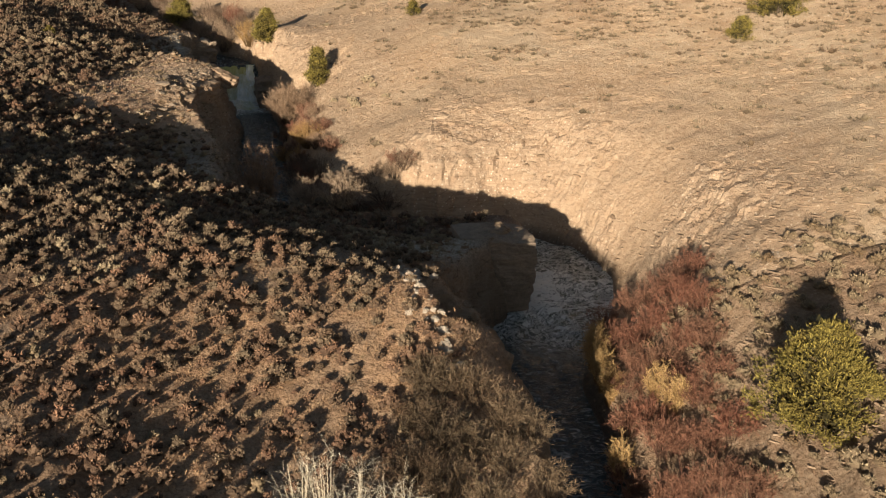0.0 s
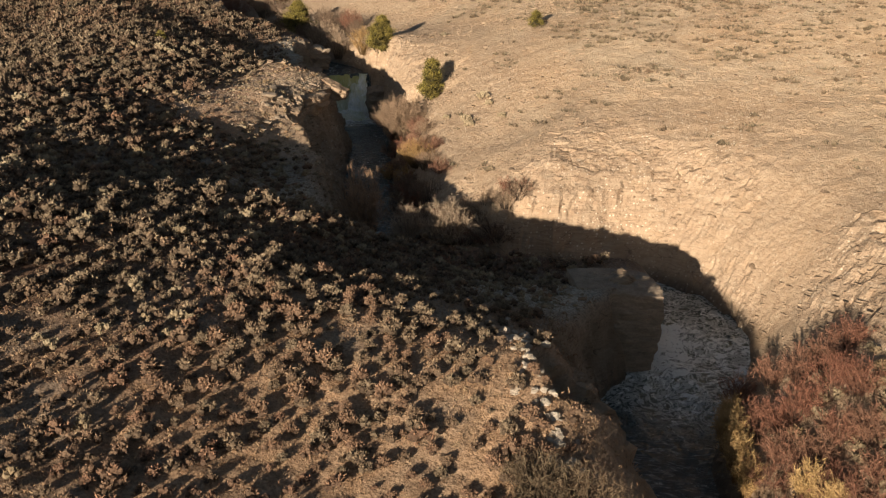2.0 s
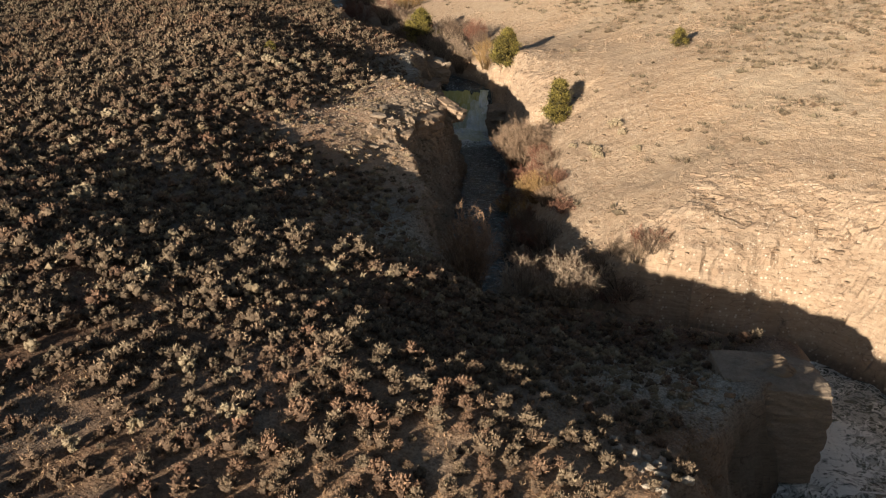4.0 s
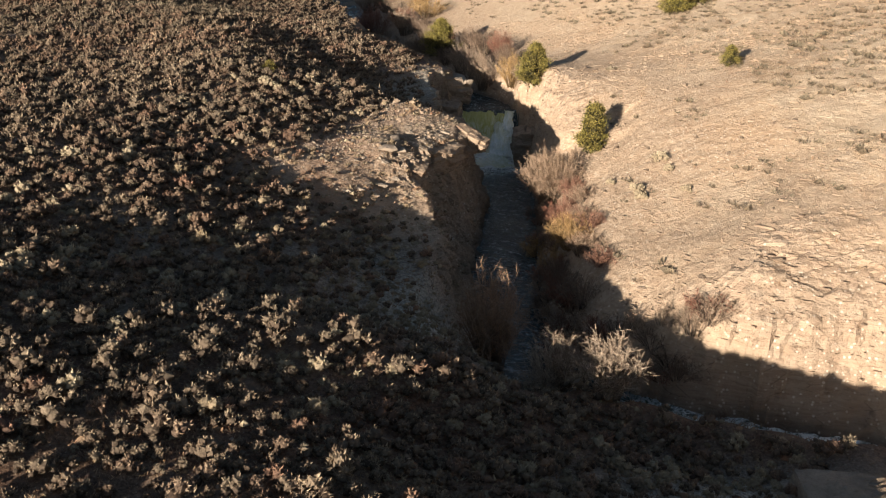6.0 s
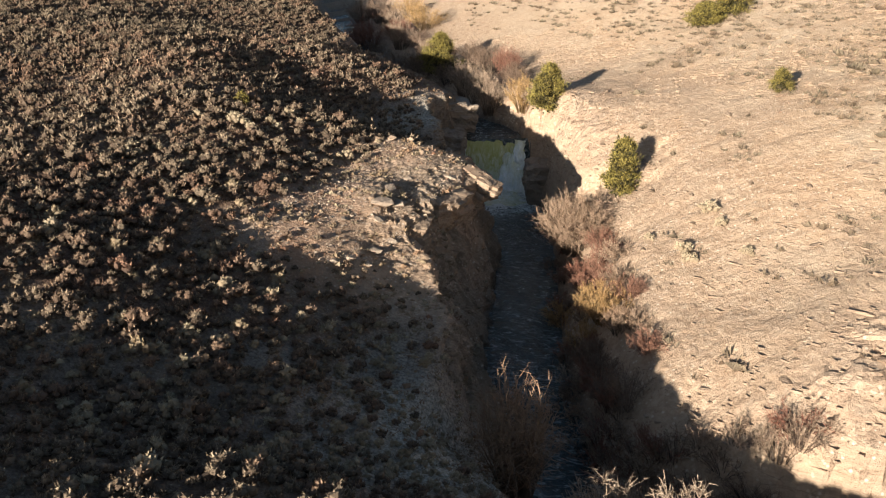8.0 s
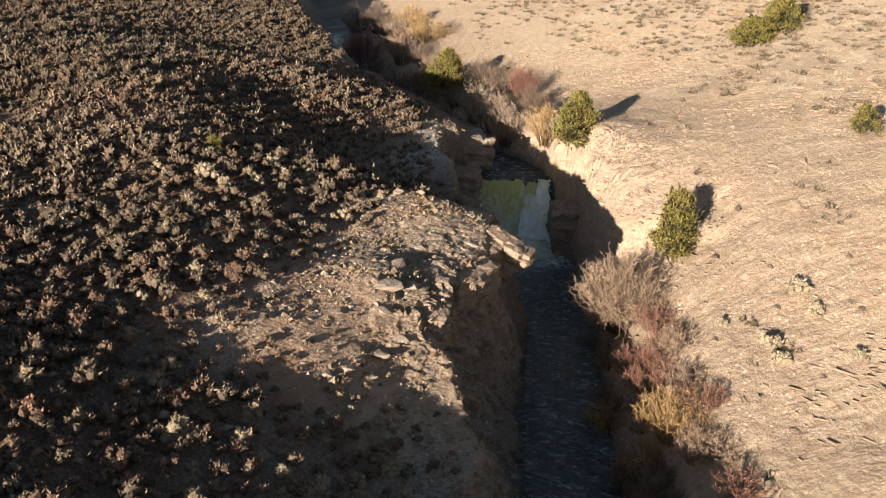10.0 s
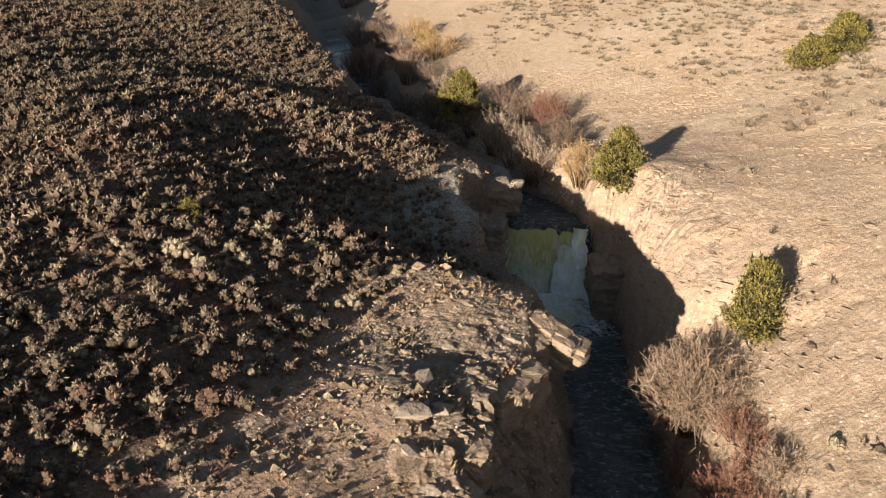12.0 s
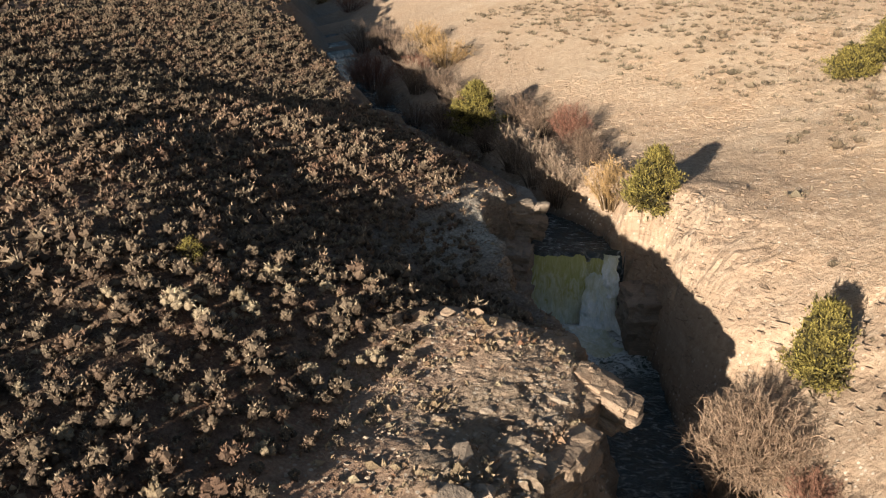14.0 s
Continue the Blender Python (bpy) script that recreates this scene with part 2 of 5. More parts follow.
SAGE_OLIVE = mat_leaf("olive_sage_leaves", (0.06, 0.044, 0.029), (0.1, 0.078, 0.05), (0.23, 0.182, 0.118), (0.16, 0.105, 0.065))
GRASS = mat_leaf("dry_grass", (0.13, 0.085, 0.05), (0.22, 0.145, 0.085), (0.38, 0.28, 0.17), (0.22, 0.105, 0.06))
# tawny, and a lit copy of GRASS for the sunlit front slope
GRASS_LIT = mat_leaf("sunlit_tawny_grass", (0.22, 0.14, 0.08), (0.36, 0.235, 0.135), (0.56, 0.4, 0.24), (0.3, 0.16, 0.09))
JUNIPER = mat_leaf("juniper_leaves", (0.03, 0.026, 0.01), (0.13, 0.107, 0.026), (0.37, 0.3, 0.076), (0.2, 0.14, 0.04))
BARK = mat_rock("bark", (0.06, 0.045, 0.035), (0.16, 0.12, 0.09))
TWIG_GREY = mat_leaf("grey_twigs", (0.1, 0.075, 0.055), (0.2, 0.14, 0.095), (0.42, 0.32, 0.23), (0.26, 0.15, 0.085))
TWIG_RED = mat_leaf("red_twigs", (0.08, 0.045, 0.032), (0.13, 0.056, 0.038), (0.28, 0.122, 0.078), (0.2, 0.13, 0.085))
TWIG_GOLD = mat_leaf("golden_twigs", (0.11, 0.07, 0.032), (0.26, 0.16, 0.062), (0.42, 0.28, 0.125), (0.3, 0.15, 0.065))
TWIG_REED = mat_leaf("reed_straw", (0.2, 0.12, 0.05), (0.33, 0.205, 0.085), (0.5, 0.345, 0.165), (0.36, 0.2, 0.09))
TWIG_OLIVE = mat_leaf("olive_twigs", (0.05, 0.035, 0.024), (0.085, 0.06, 0.038), (0.21, 0.16, 0.102), (0.15, 0.09, 0.055))
TWIG_WHITE = mat_leaf("white_twigs", (0.4, 0.34, 0.25), (0.5, 0.44, 0.34), (0.62, 0.56, 0.45), (0.4, 0.35, 0.28))
TWIG_DARK = mat_leaf("dark_twigs", (0.05, 0.035, 0.026), (0.11, 0.075, 0.052), (0.22, 0.15, 0.105), (0.2, 0.13, 0.08))
WATER, FALL = mat_water("creek_water"), mat_fall()


# ---------------------------------------------------------------- shape of the land
def grain(x, y, seed):
    """Smooth value noise, 0 to 1."""
    ix, iy = np.floor(x).astype(np.int64), np.floor(y).astype(np.int64)
    fx, fy = x - ix, y - iy
    fx, fy = fx * fx * (3 - 2 * fx), fy * fy * (3 - 2 * fy)

    def corner(a, b):
        k = (a * 374761393 + b * 668265263 + seed * 974634777) & 0xFFFFFFFF
        k = ((k ^ (k >> 13)) * 1274126177) & 0xFFFFFFFF
        return ((k ^ (k >> 16)) & 0xFFFF) / 65535.0

    low = corner(ix, iy) * (1 - fx) + corner(ix + 1, iy) * fx
    high = corner(ix, iy + 1) * (1 - fx) + corner(ix + 1, iy + 1) * fx
    return low * (1 - fy) + high * fy


def grain3(p, seed):
    """Smooth value noise in space, 0 to 1."""
    i = np.floor(p).astype(np.int64)
    f = p - i
    f = f * f * (3 - 2 * f)
    total = 0.0
    for a in (0, 1):
        for b in (0, 1):
            for c in (0, 1):
                k = ((i[:, 0] + a) * 374761393 + (i[:, 1] + b) * 668265263 + (i[:, 2] + c) * 2147483647 + seed * 974634777) & 0xFFFFFFFF
                k = ((k ^ (k >> 13)) * 1274126177) & 0xFFFFFFFF
                w = (f[:, 0] if a else 1 - f[:, 0]) * (f[:, 1] if b else 1 - f[:, 1]) * (f[:, 2] if c else 1 - f[:, 2])
                total = total + w * ((k ^ (k >> 16)) & 0xFFFF) / 65535.0
    return total


def plates(p, size, seed):
    """Random level of the nearest of scattered points: broken blocks, 0 to 1."""
    q = p / size
    base = np.floor(q).astype(np.int64)
    best, value = np.full(len(p), 9.0), np.zeros(len(p))
    for a in (-1, 0, 1):
        for b in (-1, 0, 1):
            for c in (-1, 0, 1):
                i = base + (a, b, c)
                k = (i[:, 0] * 374761393 + i[:, 1] * 668265263 + i[:, 2] * 2147483647 + seed * 974634777) & 0xFFFFFFFF
                k = ((k ^ (k >> 13)) * 1274126177) & 0xFFFFFFFF
                k = k ^ (k >> 16)
                jit = np.stack([(k & 1023), (k >> 10) & 1023, (k >> 20) & 1023], 1) / 1023.0
                d = np.linalg.norm(q - i - jit, axis=1)
                m = d < best
                best = np.where(m, d, best)
                value = np.where(m, ((k * 2654435761) >> 8 & 0xFFFF) / 65535.0, value)
    return value


def facets(p, size, seed):
    """Broken rock: each of the scattered cells is a plane tilted its own way, about -1 to 1."""
    q = p / size
    base = np.floor(q).astype(np.int64)
    best, value = np.full(len(p), 9.0), np.zeros(len(p))
    for a in (-1, 0, 1):
        for b in (-1, 0, 1):
            for c in (-1, 0, 1):
                i = base + (a, b, c)
                k = (i[:, 0] * 374761393 + i[:, 1] * 668265263 + i[:, 2] * 2147483647 + seed * 974634777) & 0xFFFFFFFF
                k = ((k ^ (k >> 13)) * 1274126177) & 0xFFFFFFFF
                k = k ^ (k >> 16)
                jit = np.stack([(k & 1023), (k >> 10) & 1023, (k >> 20) & 1023], 1) / 1023.0
                off = q - i - jit
                d = np.linalg.norm(off, axis=1)
                m = d < best
                best = np.where(m, d, best)
                w = (k * 2654435761) & 0xFFFFFFFF
                tip = np.stack([(w & 255), (w >> 8) & 255, (w >> 16) & 255], 1) / 127.5 - 1
                value = np.where(m, 0.9 * (((w >> 24) & 255) / 127.5 - 1) + 1.3 * (off * tip).sum(1), value)
    return value


def craggy(p, size, octaves, seed, keep=0.55):
    """Ridged noise in space for broken rock, about 0 to 1, layered along z."""
    total, amp, norm = 0.0, 1.0, 0.0
    p = p * (1, 1, 1.7)
    for k in range(octaves):
        total = total + amp * (1 - np.abs(2 * grain3(p / size + 7.3 * k, seed + k) - 1) * 1.6)
        norm, amp, size = norm + amp, amp * keep, size * 0.5
    return total / norm


def rough(x, y, size, octaves, seed, keep=0.5):
    """Fractal noise, about -1 to 1; size: metres of the widest lumps."""
    total, amp, norm = 0.0, 1.0, 0.0
    for k in range(octaves):
        c, s = math.cos(k * 1.1), math.sin(k * 1.1)
        total = total + amp * (2 * grain((x * c - y * s) / size + 17 * k, (x * s + y * c) / size - 9 * k, seed + k) - 1)
        norm, amp, size = norm + amp, amp * keep, size * 0.5
    return total / norm * 1.6


# creek, downstream: x, y, water level, half width
CREEK = np.array([
    (-135, 262, 3.5, 1.6), (-102, 220, 3.0, 1.6), (-73, 177, 2.6, 1.6), (-56, 146, 2.4, 1.6), (-42, 124.5, 2.2, 1.6),
    (-32.5, 112.6, 2.05, 1.2), (-26.6, 106.8, 2.0, 2.0), (-25.5, 104.2, 2.0, 2.8), (-24.2, 101.2, -2.0, 3.8),
    (-22.5, 97.3, -2.05, 3.1), (-19.5, 90, -2.1, 1.6), (-17.1, 79, -2.2, 1.8), (-14.4, 70, -2.3, 1.6),
    (-11.5, 64.5, -2.45, 1.5), (-5, 62, -2.6, 1.3), (1, 61.7, -2.75, 1.3), (6, 60.6, -2.9, 1.6), (8.6, 56.5, -3.2, 2.4)], float)
CREEK_LOW = np.array([
    (8.0, 52, -3.5, 2.4), (5.8, 47.5, -4.0, 3.0), (5.0, 43.5, -4.4, 2.5), (6.2, 39, -4.6, 1.7), (7.1, 35, -4.8, 1.2),
    (8.2, 28, -5, 1.2), (9, 5, -5.4, 1.6), (10, -60, -6.5, 1.8), (20, -400, -12, 2.0)], float)


def flow_line(knots, steps):
    out = []
    for i in range(len(knots) - 1):
        a, b, c, d = knots[max(i - 1, 0)], knots[i], knots[i + 1], knots[min(i + 2, len(knots) - 1)]
        for k in range(steps):
            t = k / steps
            q = 0.5 * (2 * b + (c - a) * t + (2 * a - 5 * b + 4 * c - d) * t * t + (3 * b - a - 3 * c + d) * t ** 3)
            q[2:] = b[2:] * (1 - t) + c[2:] * t
            out.append(q)
    return np.array(out + [knots[-1]])


LINE = flow_line(np.vstack([CREEK, CREEK_LOW]), 8)
RUN = np.concatenate([[0], np.cumsum(np.hypot(*np.diff(LINE[:, :2], axis=0).T))])
LINE[(LINE[:, 1] < 107) & (LINE[:, 1] > 104.0), 2] = 2.0          # the step of the waterfall
LINE[(LINE[:, 1] <= 104.0) & (LINE[:, 1] > 101), 2] = -2.0
RUN -= RUN[np.argmin(abs(LINE[:, 1] - 103.0))]       # 0 at the foot of the waterfall


def creek_at(x, y):
    """Distance beyond the water's edge, run along the creek, water level, and side (1: sage slope, -1: pale slope)."""
    x, y = np.asarray(x, float), np.asarray(y, float)
    best = np.full(x.shape, 1e9)
    run, level, half, side = (np.zeros(x.shape) for _ in range(4))
    for i in range(len(LINE) - 1):
        a, b = LINE[i], LINE[i + 1]
        ux, uy = b[0] - a[0], b[1] - a[1]
        px, py = x - a[0], y - a[1]
        t = np.clip((px * ux + py * uy) / (ux * ux + uy * uy), 0, 1)
        d = np.hypot(px - t * ux, py - t * uy)
        m = d < best
        best = np.where(m, d, best)
        run = np.where(m, RUN[i] + t * (RUN[i + 1] - RUN[i]), run)
        level = np.where(m, a[2] + t * (b[2] - a[2]), level)
        half = np.where(m, a[3] + t * (b[3] - a[3]), half)
        side = np.where(m, np.where(ux * py - uy * px > 0, -1.0, 1.0), side)
    near = np.exp(-np.maximum(best - half, 0) / 5)
    return best - half * near - 2 * (1 - near), run, level, side


SPOTS = np.stack([np.interp(np.arange(-170, 320, 1.0), RUN, LINE[:, k]) for k in (0, 1)] + [np.arange(-170, 320, 1.0)], 1)


def broad_run(x, y):
    """The run along the creek, smoothed out with distance from it."""
    near = np.full(x.shape, 1e9)
    for a, b, _ in SPOTS:
        near = np.minimum(near, np.hypot(x - a, y - b))
    total, weight = np.zeros(x.shape), np.zeros(x.shape)
    for a, b, r in SPOTS:
        w = np.exp(-(np.hypot(x - a, y - b) - near) / (0.35 + 0.10 * near))
        total += w * r
        weight += w
    reach = 0.35 + 0.10 * near
    pull = reach * np.log(np.maximum(weight / np.sqrt(2 * np.pi * np.maximum(near, 1) * reach), 1e-6))
    return total / weight, np.where(near > 4, pull * np.clip((near - 4) / 6, 0, 1), 0)


# pale slope: run along the creek, height at 3, 8, 15, 30 and 60 m from the water
PALE_SLOPE = np.array([
    (-170, 5, 7, 10, 14, 22), (-60, 3.4, 4.8, 7.6, 12, 20), (-25, 3.1, 4.15, 6.94, 12, 20), (-10, 4.07, 4.28, 6.6, 12.51, 20), (2, 7.08, 7.31, 8.69, 13.03, 20), (9, 3.31, 6.98, 10.04, 12.54, 18),
    (20, 1.67, 4.38, 8.12, 12.08, 18), (35, 1.28, 2.63, 6.14, 10.52, 18), (46, 0.38, 4.19, 7.07, 10.97, 18), (52, 5.71, 5.64, 7.42, 11.46, 18), (58, 0.76, 6.59, 8.7, 12.46, 20), (63, 2.03, 6.51, 9.33, 13.48, 22),
    (67, -0.16, 3.56, 7.41, 12.99, 24), (72, -1.23, 1.62, 3.95, 10.99, 24), (80, -2, 0.82, 2.8, 7.99, 22), (88, -2.5, 0.61, 2.2, 6, 18), (115, -3, 0, 2, 5, 14), (300, -4, 0, 3, 8, 16)], float)
# sage slope: a broad fall to the creek, with hollows and knolls: x, y, reach in x and y, height
SAGE_BASE = (3.93, -1.81, -1.09, -8.71, -1.47, -2.0)
KNOLLS_FRONT = [
    (-24, 45.5, 7, 3.5, 0.36), (-3, 28, 6, 6, -0.73), (-3, 37, 4, 6, 1.45), (-12, 36, 6, 6, 0.84), (3.5, 17, 3, 7, -3.37), (-17, 40, 5, 4, -0.36),
    (-29, 40.5, 6, 3.5, 0.78), (0.5, 37, 2, 4, 0.7), (-0.5, 41.5, 2.2, 3, -0.32), (-5, 46.5, 4, 4, 0.61), (-11, 42, 3.5, 3, 0.47), (0.3, 35.5, 1.5, 2.5, 0.59),
    (2, 30, 2, 3, 0.43)]
KNOLLS_BEND = [
    (-25, 54, 6, 3, -1.01), (0, 54, 6, 5, -0.95), (-7, 48, 5, 5, -1.36), (4, 52, 2.5, 2.5, 0.86), (-5, 55.5, 4, 2.5, -1.46), (-17, 51, 3.5, 2.5, 1.19),
    (-22.5, 58.5, 3, 3, 0.97), (-1.5, 53.5, 3, 2.5, -0.45), (-14, 48.5, 3.5, 2.5, -0.7), (-17, 61, 6, 6, -2.86), (-20, 71.5, 3, 3, -1.94), (-23.5, 61, 4, 5, -0.55),
    (-23.5, 71, 3.2, 3, 0.3), (-22, 71.5, 2.5, 2.5, -0.45), (-29, 66, 3.5, 3.5, -0.61), (-34, 70, 5, 5, -0.49), (-19.5, 65, 2, 2.5, -0.82), (-24, 67.5, 2.5, 1.8, -0.67),
    (-27, 50, 4, 3, -0.14), (-26, 60, 3, 2.5, -0.43)]
KNOLLS_SPUR = [
    (-24.8, 76, 1.3, 2.2, 0.67), (-26.5, 91, 3.6, 2.4, -1.82), (-36, 94, 9, 3.5, -0.52), (-40, 103, 10, 3.2, 0.94), (-30, 107, 4.5, 4.5, -0.24), (-27.5, 79, 3.5, 4.5, -0.97),
    (-36, 82, 8, 8, 0.65), (-24, 80, 4, 6, -0.86), (-52, 115, 9, 6, -1.32), (-50, 95, 8, 4, 1.07), (-22.5, 78.5, 2.5, 4, -0.2), (-42, 88, 6, 4, 1.14),
    (-30.5, 97.5, 2.5, 2.5, -1.09), (-34, 91.5, 4, 3, -0.48), (-29.5, 104.5, 2.5, 2.5, -0.36), (-50, 89, 5, 3, 0.23), (-37, 87, 3.5, 2.5, -0.84), (-48, 100, 5, 3, 0.13),
    (-56, 101, 5, 4, -0.5)]
# steepness of the banks along the creek: run, sage side, pale side
BANKS = np.array([
    (-170, 1.2, 1), (-30, 1.8, 0.9), (-12, 3.6, 0.9), (-4, 4, 2.4), (4, 3.4, 6), (10, 2.6, 2.98), (13, 3.4, 1.11), (23, 3.2, 1.35),
    (27, 3, 1.23), (34, 2.22, 1.3), (40, 0.99, 1.51), (50, 1.06, 5), (53, 1.2, 6), (56, 1.5, 2.4), (59, 1.8, 1.4), (63, 4.5, 1.8),
    (68, 6, 0.89), (74, 4.18, 0.74), (80, 3.12, 0.8), (92, 2.58, 0.8), (300, 2, 1)], float)


def pale_table():
    """PALE_SLOPE drawn out smoothly: every metre of run, every half metre of distance."""
    runs, dist = np.arange(-170, 301, 1.0), np.arange(0, 61, 0.5)
    tall = np.stack([np.interp(runs, PALE_SLOPE[:, 0], PALE_SLOPE[:, k]) for k in range(1, 6)], 1)
    tab = np.stack([np.interp(dist, [3, 8, 15, 30, 60], row) for row in tall])
    tab[:, dist < 3] = tab[:, dist == 3]
    for _ in range(18):
        tab[1:-1] = (tab[:-2] + 2 * tab[1:-1] + tab[2:]) / 4
    for cut, passes in ((6, 60), (10, 160), (18, 300)):
        for _ in range(passes):
            tab[1:-1, dist > cut] = ((tab[:-2] + 2 * tab[1:-1] + tab[2:]) / 4)[:, dist > cut]
    for k in range(60):
        inner = (tab[:, :-2] + 2 * tab[:, 1:-1] + tab[:, 2:]) / 4
        far = dist[1:-1] > (7 if k > 24 else 4)
        tab[:, 1:-1] = np.where(far, inner, tab[:, 1:-1])
    return tab


PALE_TABLE = pale_table()


def pale_height(run, dist):
    r, q = np.clip(run + 170, 0, 469.99), np.clip(dist * 2, 0, 119.99)
    i, j = r.astype(int), q.astype(int)
    f, g = r - i, q - j
    return ((PALE_TABLE[i, j] * (1 - g) + PALE_TABLE[i, j + 1] * g) * (1 - f) + (PALE_TABLE[i + 1, j] * (1 - g) + PALE_TABLE[i + 1, j + 1] * g) * f)


def soft_min(a, b, k):
    h = np.clip(0.5 + 0.5 * (b - a) / k, 0, 1)
    return b * (1 - h) + a * h - k * h * (1 - h)


def land(x, y, fine=True):
    """Height of the ground, and the masks of its soils."""
    x, y = np.asarray(x, float), np.asarray(y, float)
    d, run, level, side = creek_at(x, y)
    dd = np.maximum(d, 0)
    # the sage slope
    u, v = (x + 10) / 40, (y - 70) / 40
    uu, vv = np.clip(u, -1.9, 2), np.clip(v, -2.2, 1.9)
    sage = sum(c * q for c, q in zip(SAGE_BASE, (1, vv, vv * vv, uu, uu * vv, uu * uu)))
    sage = sage + np.maximum(-u - 1.9, 0) * 4 + np.maximum(v - 1.9, 0) * 2.0
    for kx, ky, rx, ry, h in KNOLLS_FRONT + KNOLLS_BEND + KNOLLS_SPUR:
        sage = sage + h * np.exp(-(((x - kx) / rx) ** 2 + ((y - ky) / ry) ** 2) / 2)
    sage = sage + 0.25 / ((1 + np.exp(np.clip((75.4 - y) / 0.8, -50, 50))) * (1 + np.exp(np.clip((y - 88) / 0.9, -50, 50))) * (1 + np.exp(np.clip((-28.5 - x) / 1.6, -50, 50))))       # the rock spur
    # the pale slope
    wide, pull = broad_run(x, y)
    dd = np.maximum(dd - np.clip(pull, -3, 3), 0)
    pale = pale_height(wide, dd)
    pale = level + (pale - level) * np.clip(dd / 3, 0, 1) ** (1 / np.maximum(np.interp(wide, BANKS[:, 0], BANKS[:, 2]) / 1.2, 1) ** 0.8)
    pale = pale + np.maximum(dd - 60, 0) * 0.12
    left = side > 0
    hill = np.where(left, sage, pale)
    ks, kp = np.interp(wide, BANKS[:, 0], BANKS[:, 1]), np.interp(wide, BANKS[:, 0], BANKS[:, 2])
    wob = 1 + np.where(left, 0.35, 0.15) * rough(x, y, 5, 3, 5)
    bank = level - 0.3 + np.where(left, ks, kp) * wob * (d + np.where(left, 0.25, 0.12) * rough(x, y, 2.5, 3, 8))
    z = soft_min(hill, np.where(dd > 30, hill + 9, bank), np.where(left, 0.7, 2.2))
    # masks
    steep = np.clip((hill - bank + 1.2) / 2.0, 0, 1) * np.clip(np.where(left, ks, kp) - 0.9, 0, 1)
    spur = np.exp(-(((x + 23.4) / 4.0) ** 2 + ((y - 78.5) / 7.0) ** 2))
    block = np.exp(-(((x - 3.5) / 3.0) ** 2 + ((y - 53) / 2.6) ** 2))
    wall = np.exp(-(((x - 5) / 10) ** 2 + ((y - 66) / 5) ** 2)) * (~left)
    wall = np.maximum(wall, np.exp(-(((x - 19) / 6) ** 2 + ((y - 53) / 7) ** 2)) * (~left))
    wall = np.maximum(wall, 0.9 * np.exp(-(((x + 18.5) / 4.5) ** 2 + ((y - 100) / 6) ** 2)) * (~left))
    rock = np.clip(np.maximum(np.maximum(steep, 1.3 * spur), np.maximum(1.3 * block, wall)) + 0.35 * rough(x, y, 3, 4, 21) - 0.1, 0, 1)
    layer = np.clip(rock + 0.42 * (~left), 0, 1)
    nose = left / ((1 + np.exp(np.clip((-28.3 - x + 0.1 * (y - 78)) / 0.5, -50, 50))) * (1 + np.exp(np.clip((68 - y) / 1.2, -50, 50))) * (1 + np.exp(np.clip((y - 87.0) / 0.8, -50, 50))))
    z = z + nose * np.clip(0.06 * (y - 72), 0, 0.8) * np.clip(d / 4, 0, 1)
    if fine:
        away = np.clip(dd / 2, 0.15, 1)
        bare = np.where(left, 0.55 - 0.35 * nose, 0.6)
        z = z + away * left * (0.07 - 0.05 * nose) * rough(x, y, 0.9, 3, 47)
        z = z + away * bare * (0.15 * rough(x, y, 7, 3, 31) + 0.11 * rough(x, y, 1.7, 3, 41) + 0.05 * rough(x, y, 0.7, 2, 45))
        gully = np.abs(rough(x + 0.35 * y, y * 0.35, 4.0, 4, 55, 0.55))
        z = z - away * (~left) * 0.06 * np.clip(0.3 - gully, 0, 1)
        step = 0.38
        tilt = (z + 0.05 * x + 0.25 * y) / step + 4.5 * rough(x, y, 5, 4, 61, 0.6)
        stair = (np.floor(tilt) + np.clip((tilt - np.floor(tilt)) * 2.2 - 0.6, 0, 1) - tilt) * step
        z = z + stair * np.clip(rock - 0.25, 0, 1) * np.where(left, 0.7, 0.3) * away * np.clip(0.4 + rough(x, y, 9, 3, 65), 0, 1)
    z = np.where(d < 0, np.clip(z, level - 1.1, level - 0.35), z)
    red = np.clip(1.5 * np.exp(-(((x + 28) / 3.5) ** 2 + ((y - 77) / 6) ** 2)) + 0.5 * rough(x, y, 8, 3, 71) - 0.45, 0, 0.9) * left
    grey = np.clip(np.exp(-(((x + 15) / 5.5) ** 2 + ((y - 61) / 7) ** 2)) * 1.3 + np.exp(-(((x + 1) / 5) ** 2 + ((y - 49) / 5.5) ** 2)) * 1.2
                   + np.exp(-(((x + 29) / 4) ** 2 + ((y - 97) / 5) ** 2)) * 1.2 + 0.3 * rough(x, y, 4, 3, 81), 0, 1) * left
    red = np.clip(red + nose * np.clip(0.75 - np.abs(x + 26.5) / 4.0, 0, 1), 0, 0.85)
    # where the soil takes the brighter, sunlit tone
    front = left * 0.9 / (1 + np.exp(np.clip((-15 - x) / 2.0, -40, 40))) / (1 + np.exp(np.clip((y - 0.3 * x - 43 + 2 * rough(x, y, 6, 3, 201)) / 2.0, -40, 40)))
    wet = np.clip(1 - (z - level) / 0.7, 0, 1)
    return z, dict(rock=rock, layer=layer, pale=(1.0 - left) * (1 - 0.75 * np.clip((run - 75) / 6, 0, 1) * np.clip((24 - d) / 6, 0, 1)), red=red, grey=grey, wet=wet, nose=nose, front=front, low=(~left) * np.clip((17 - d + 3 * rough(x, y, 6, 3, 91)) / 8, 0, 1)), dict(d=d, run=run, side=side, level=level)


def heights(x, y):
    return land(x, y)[0]


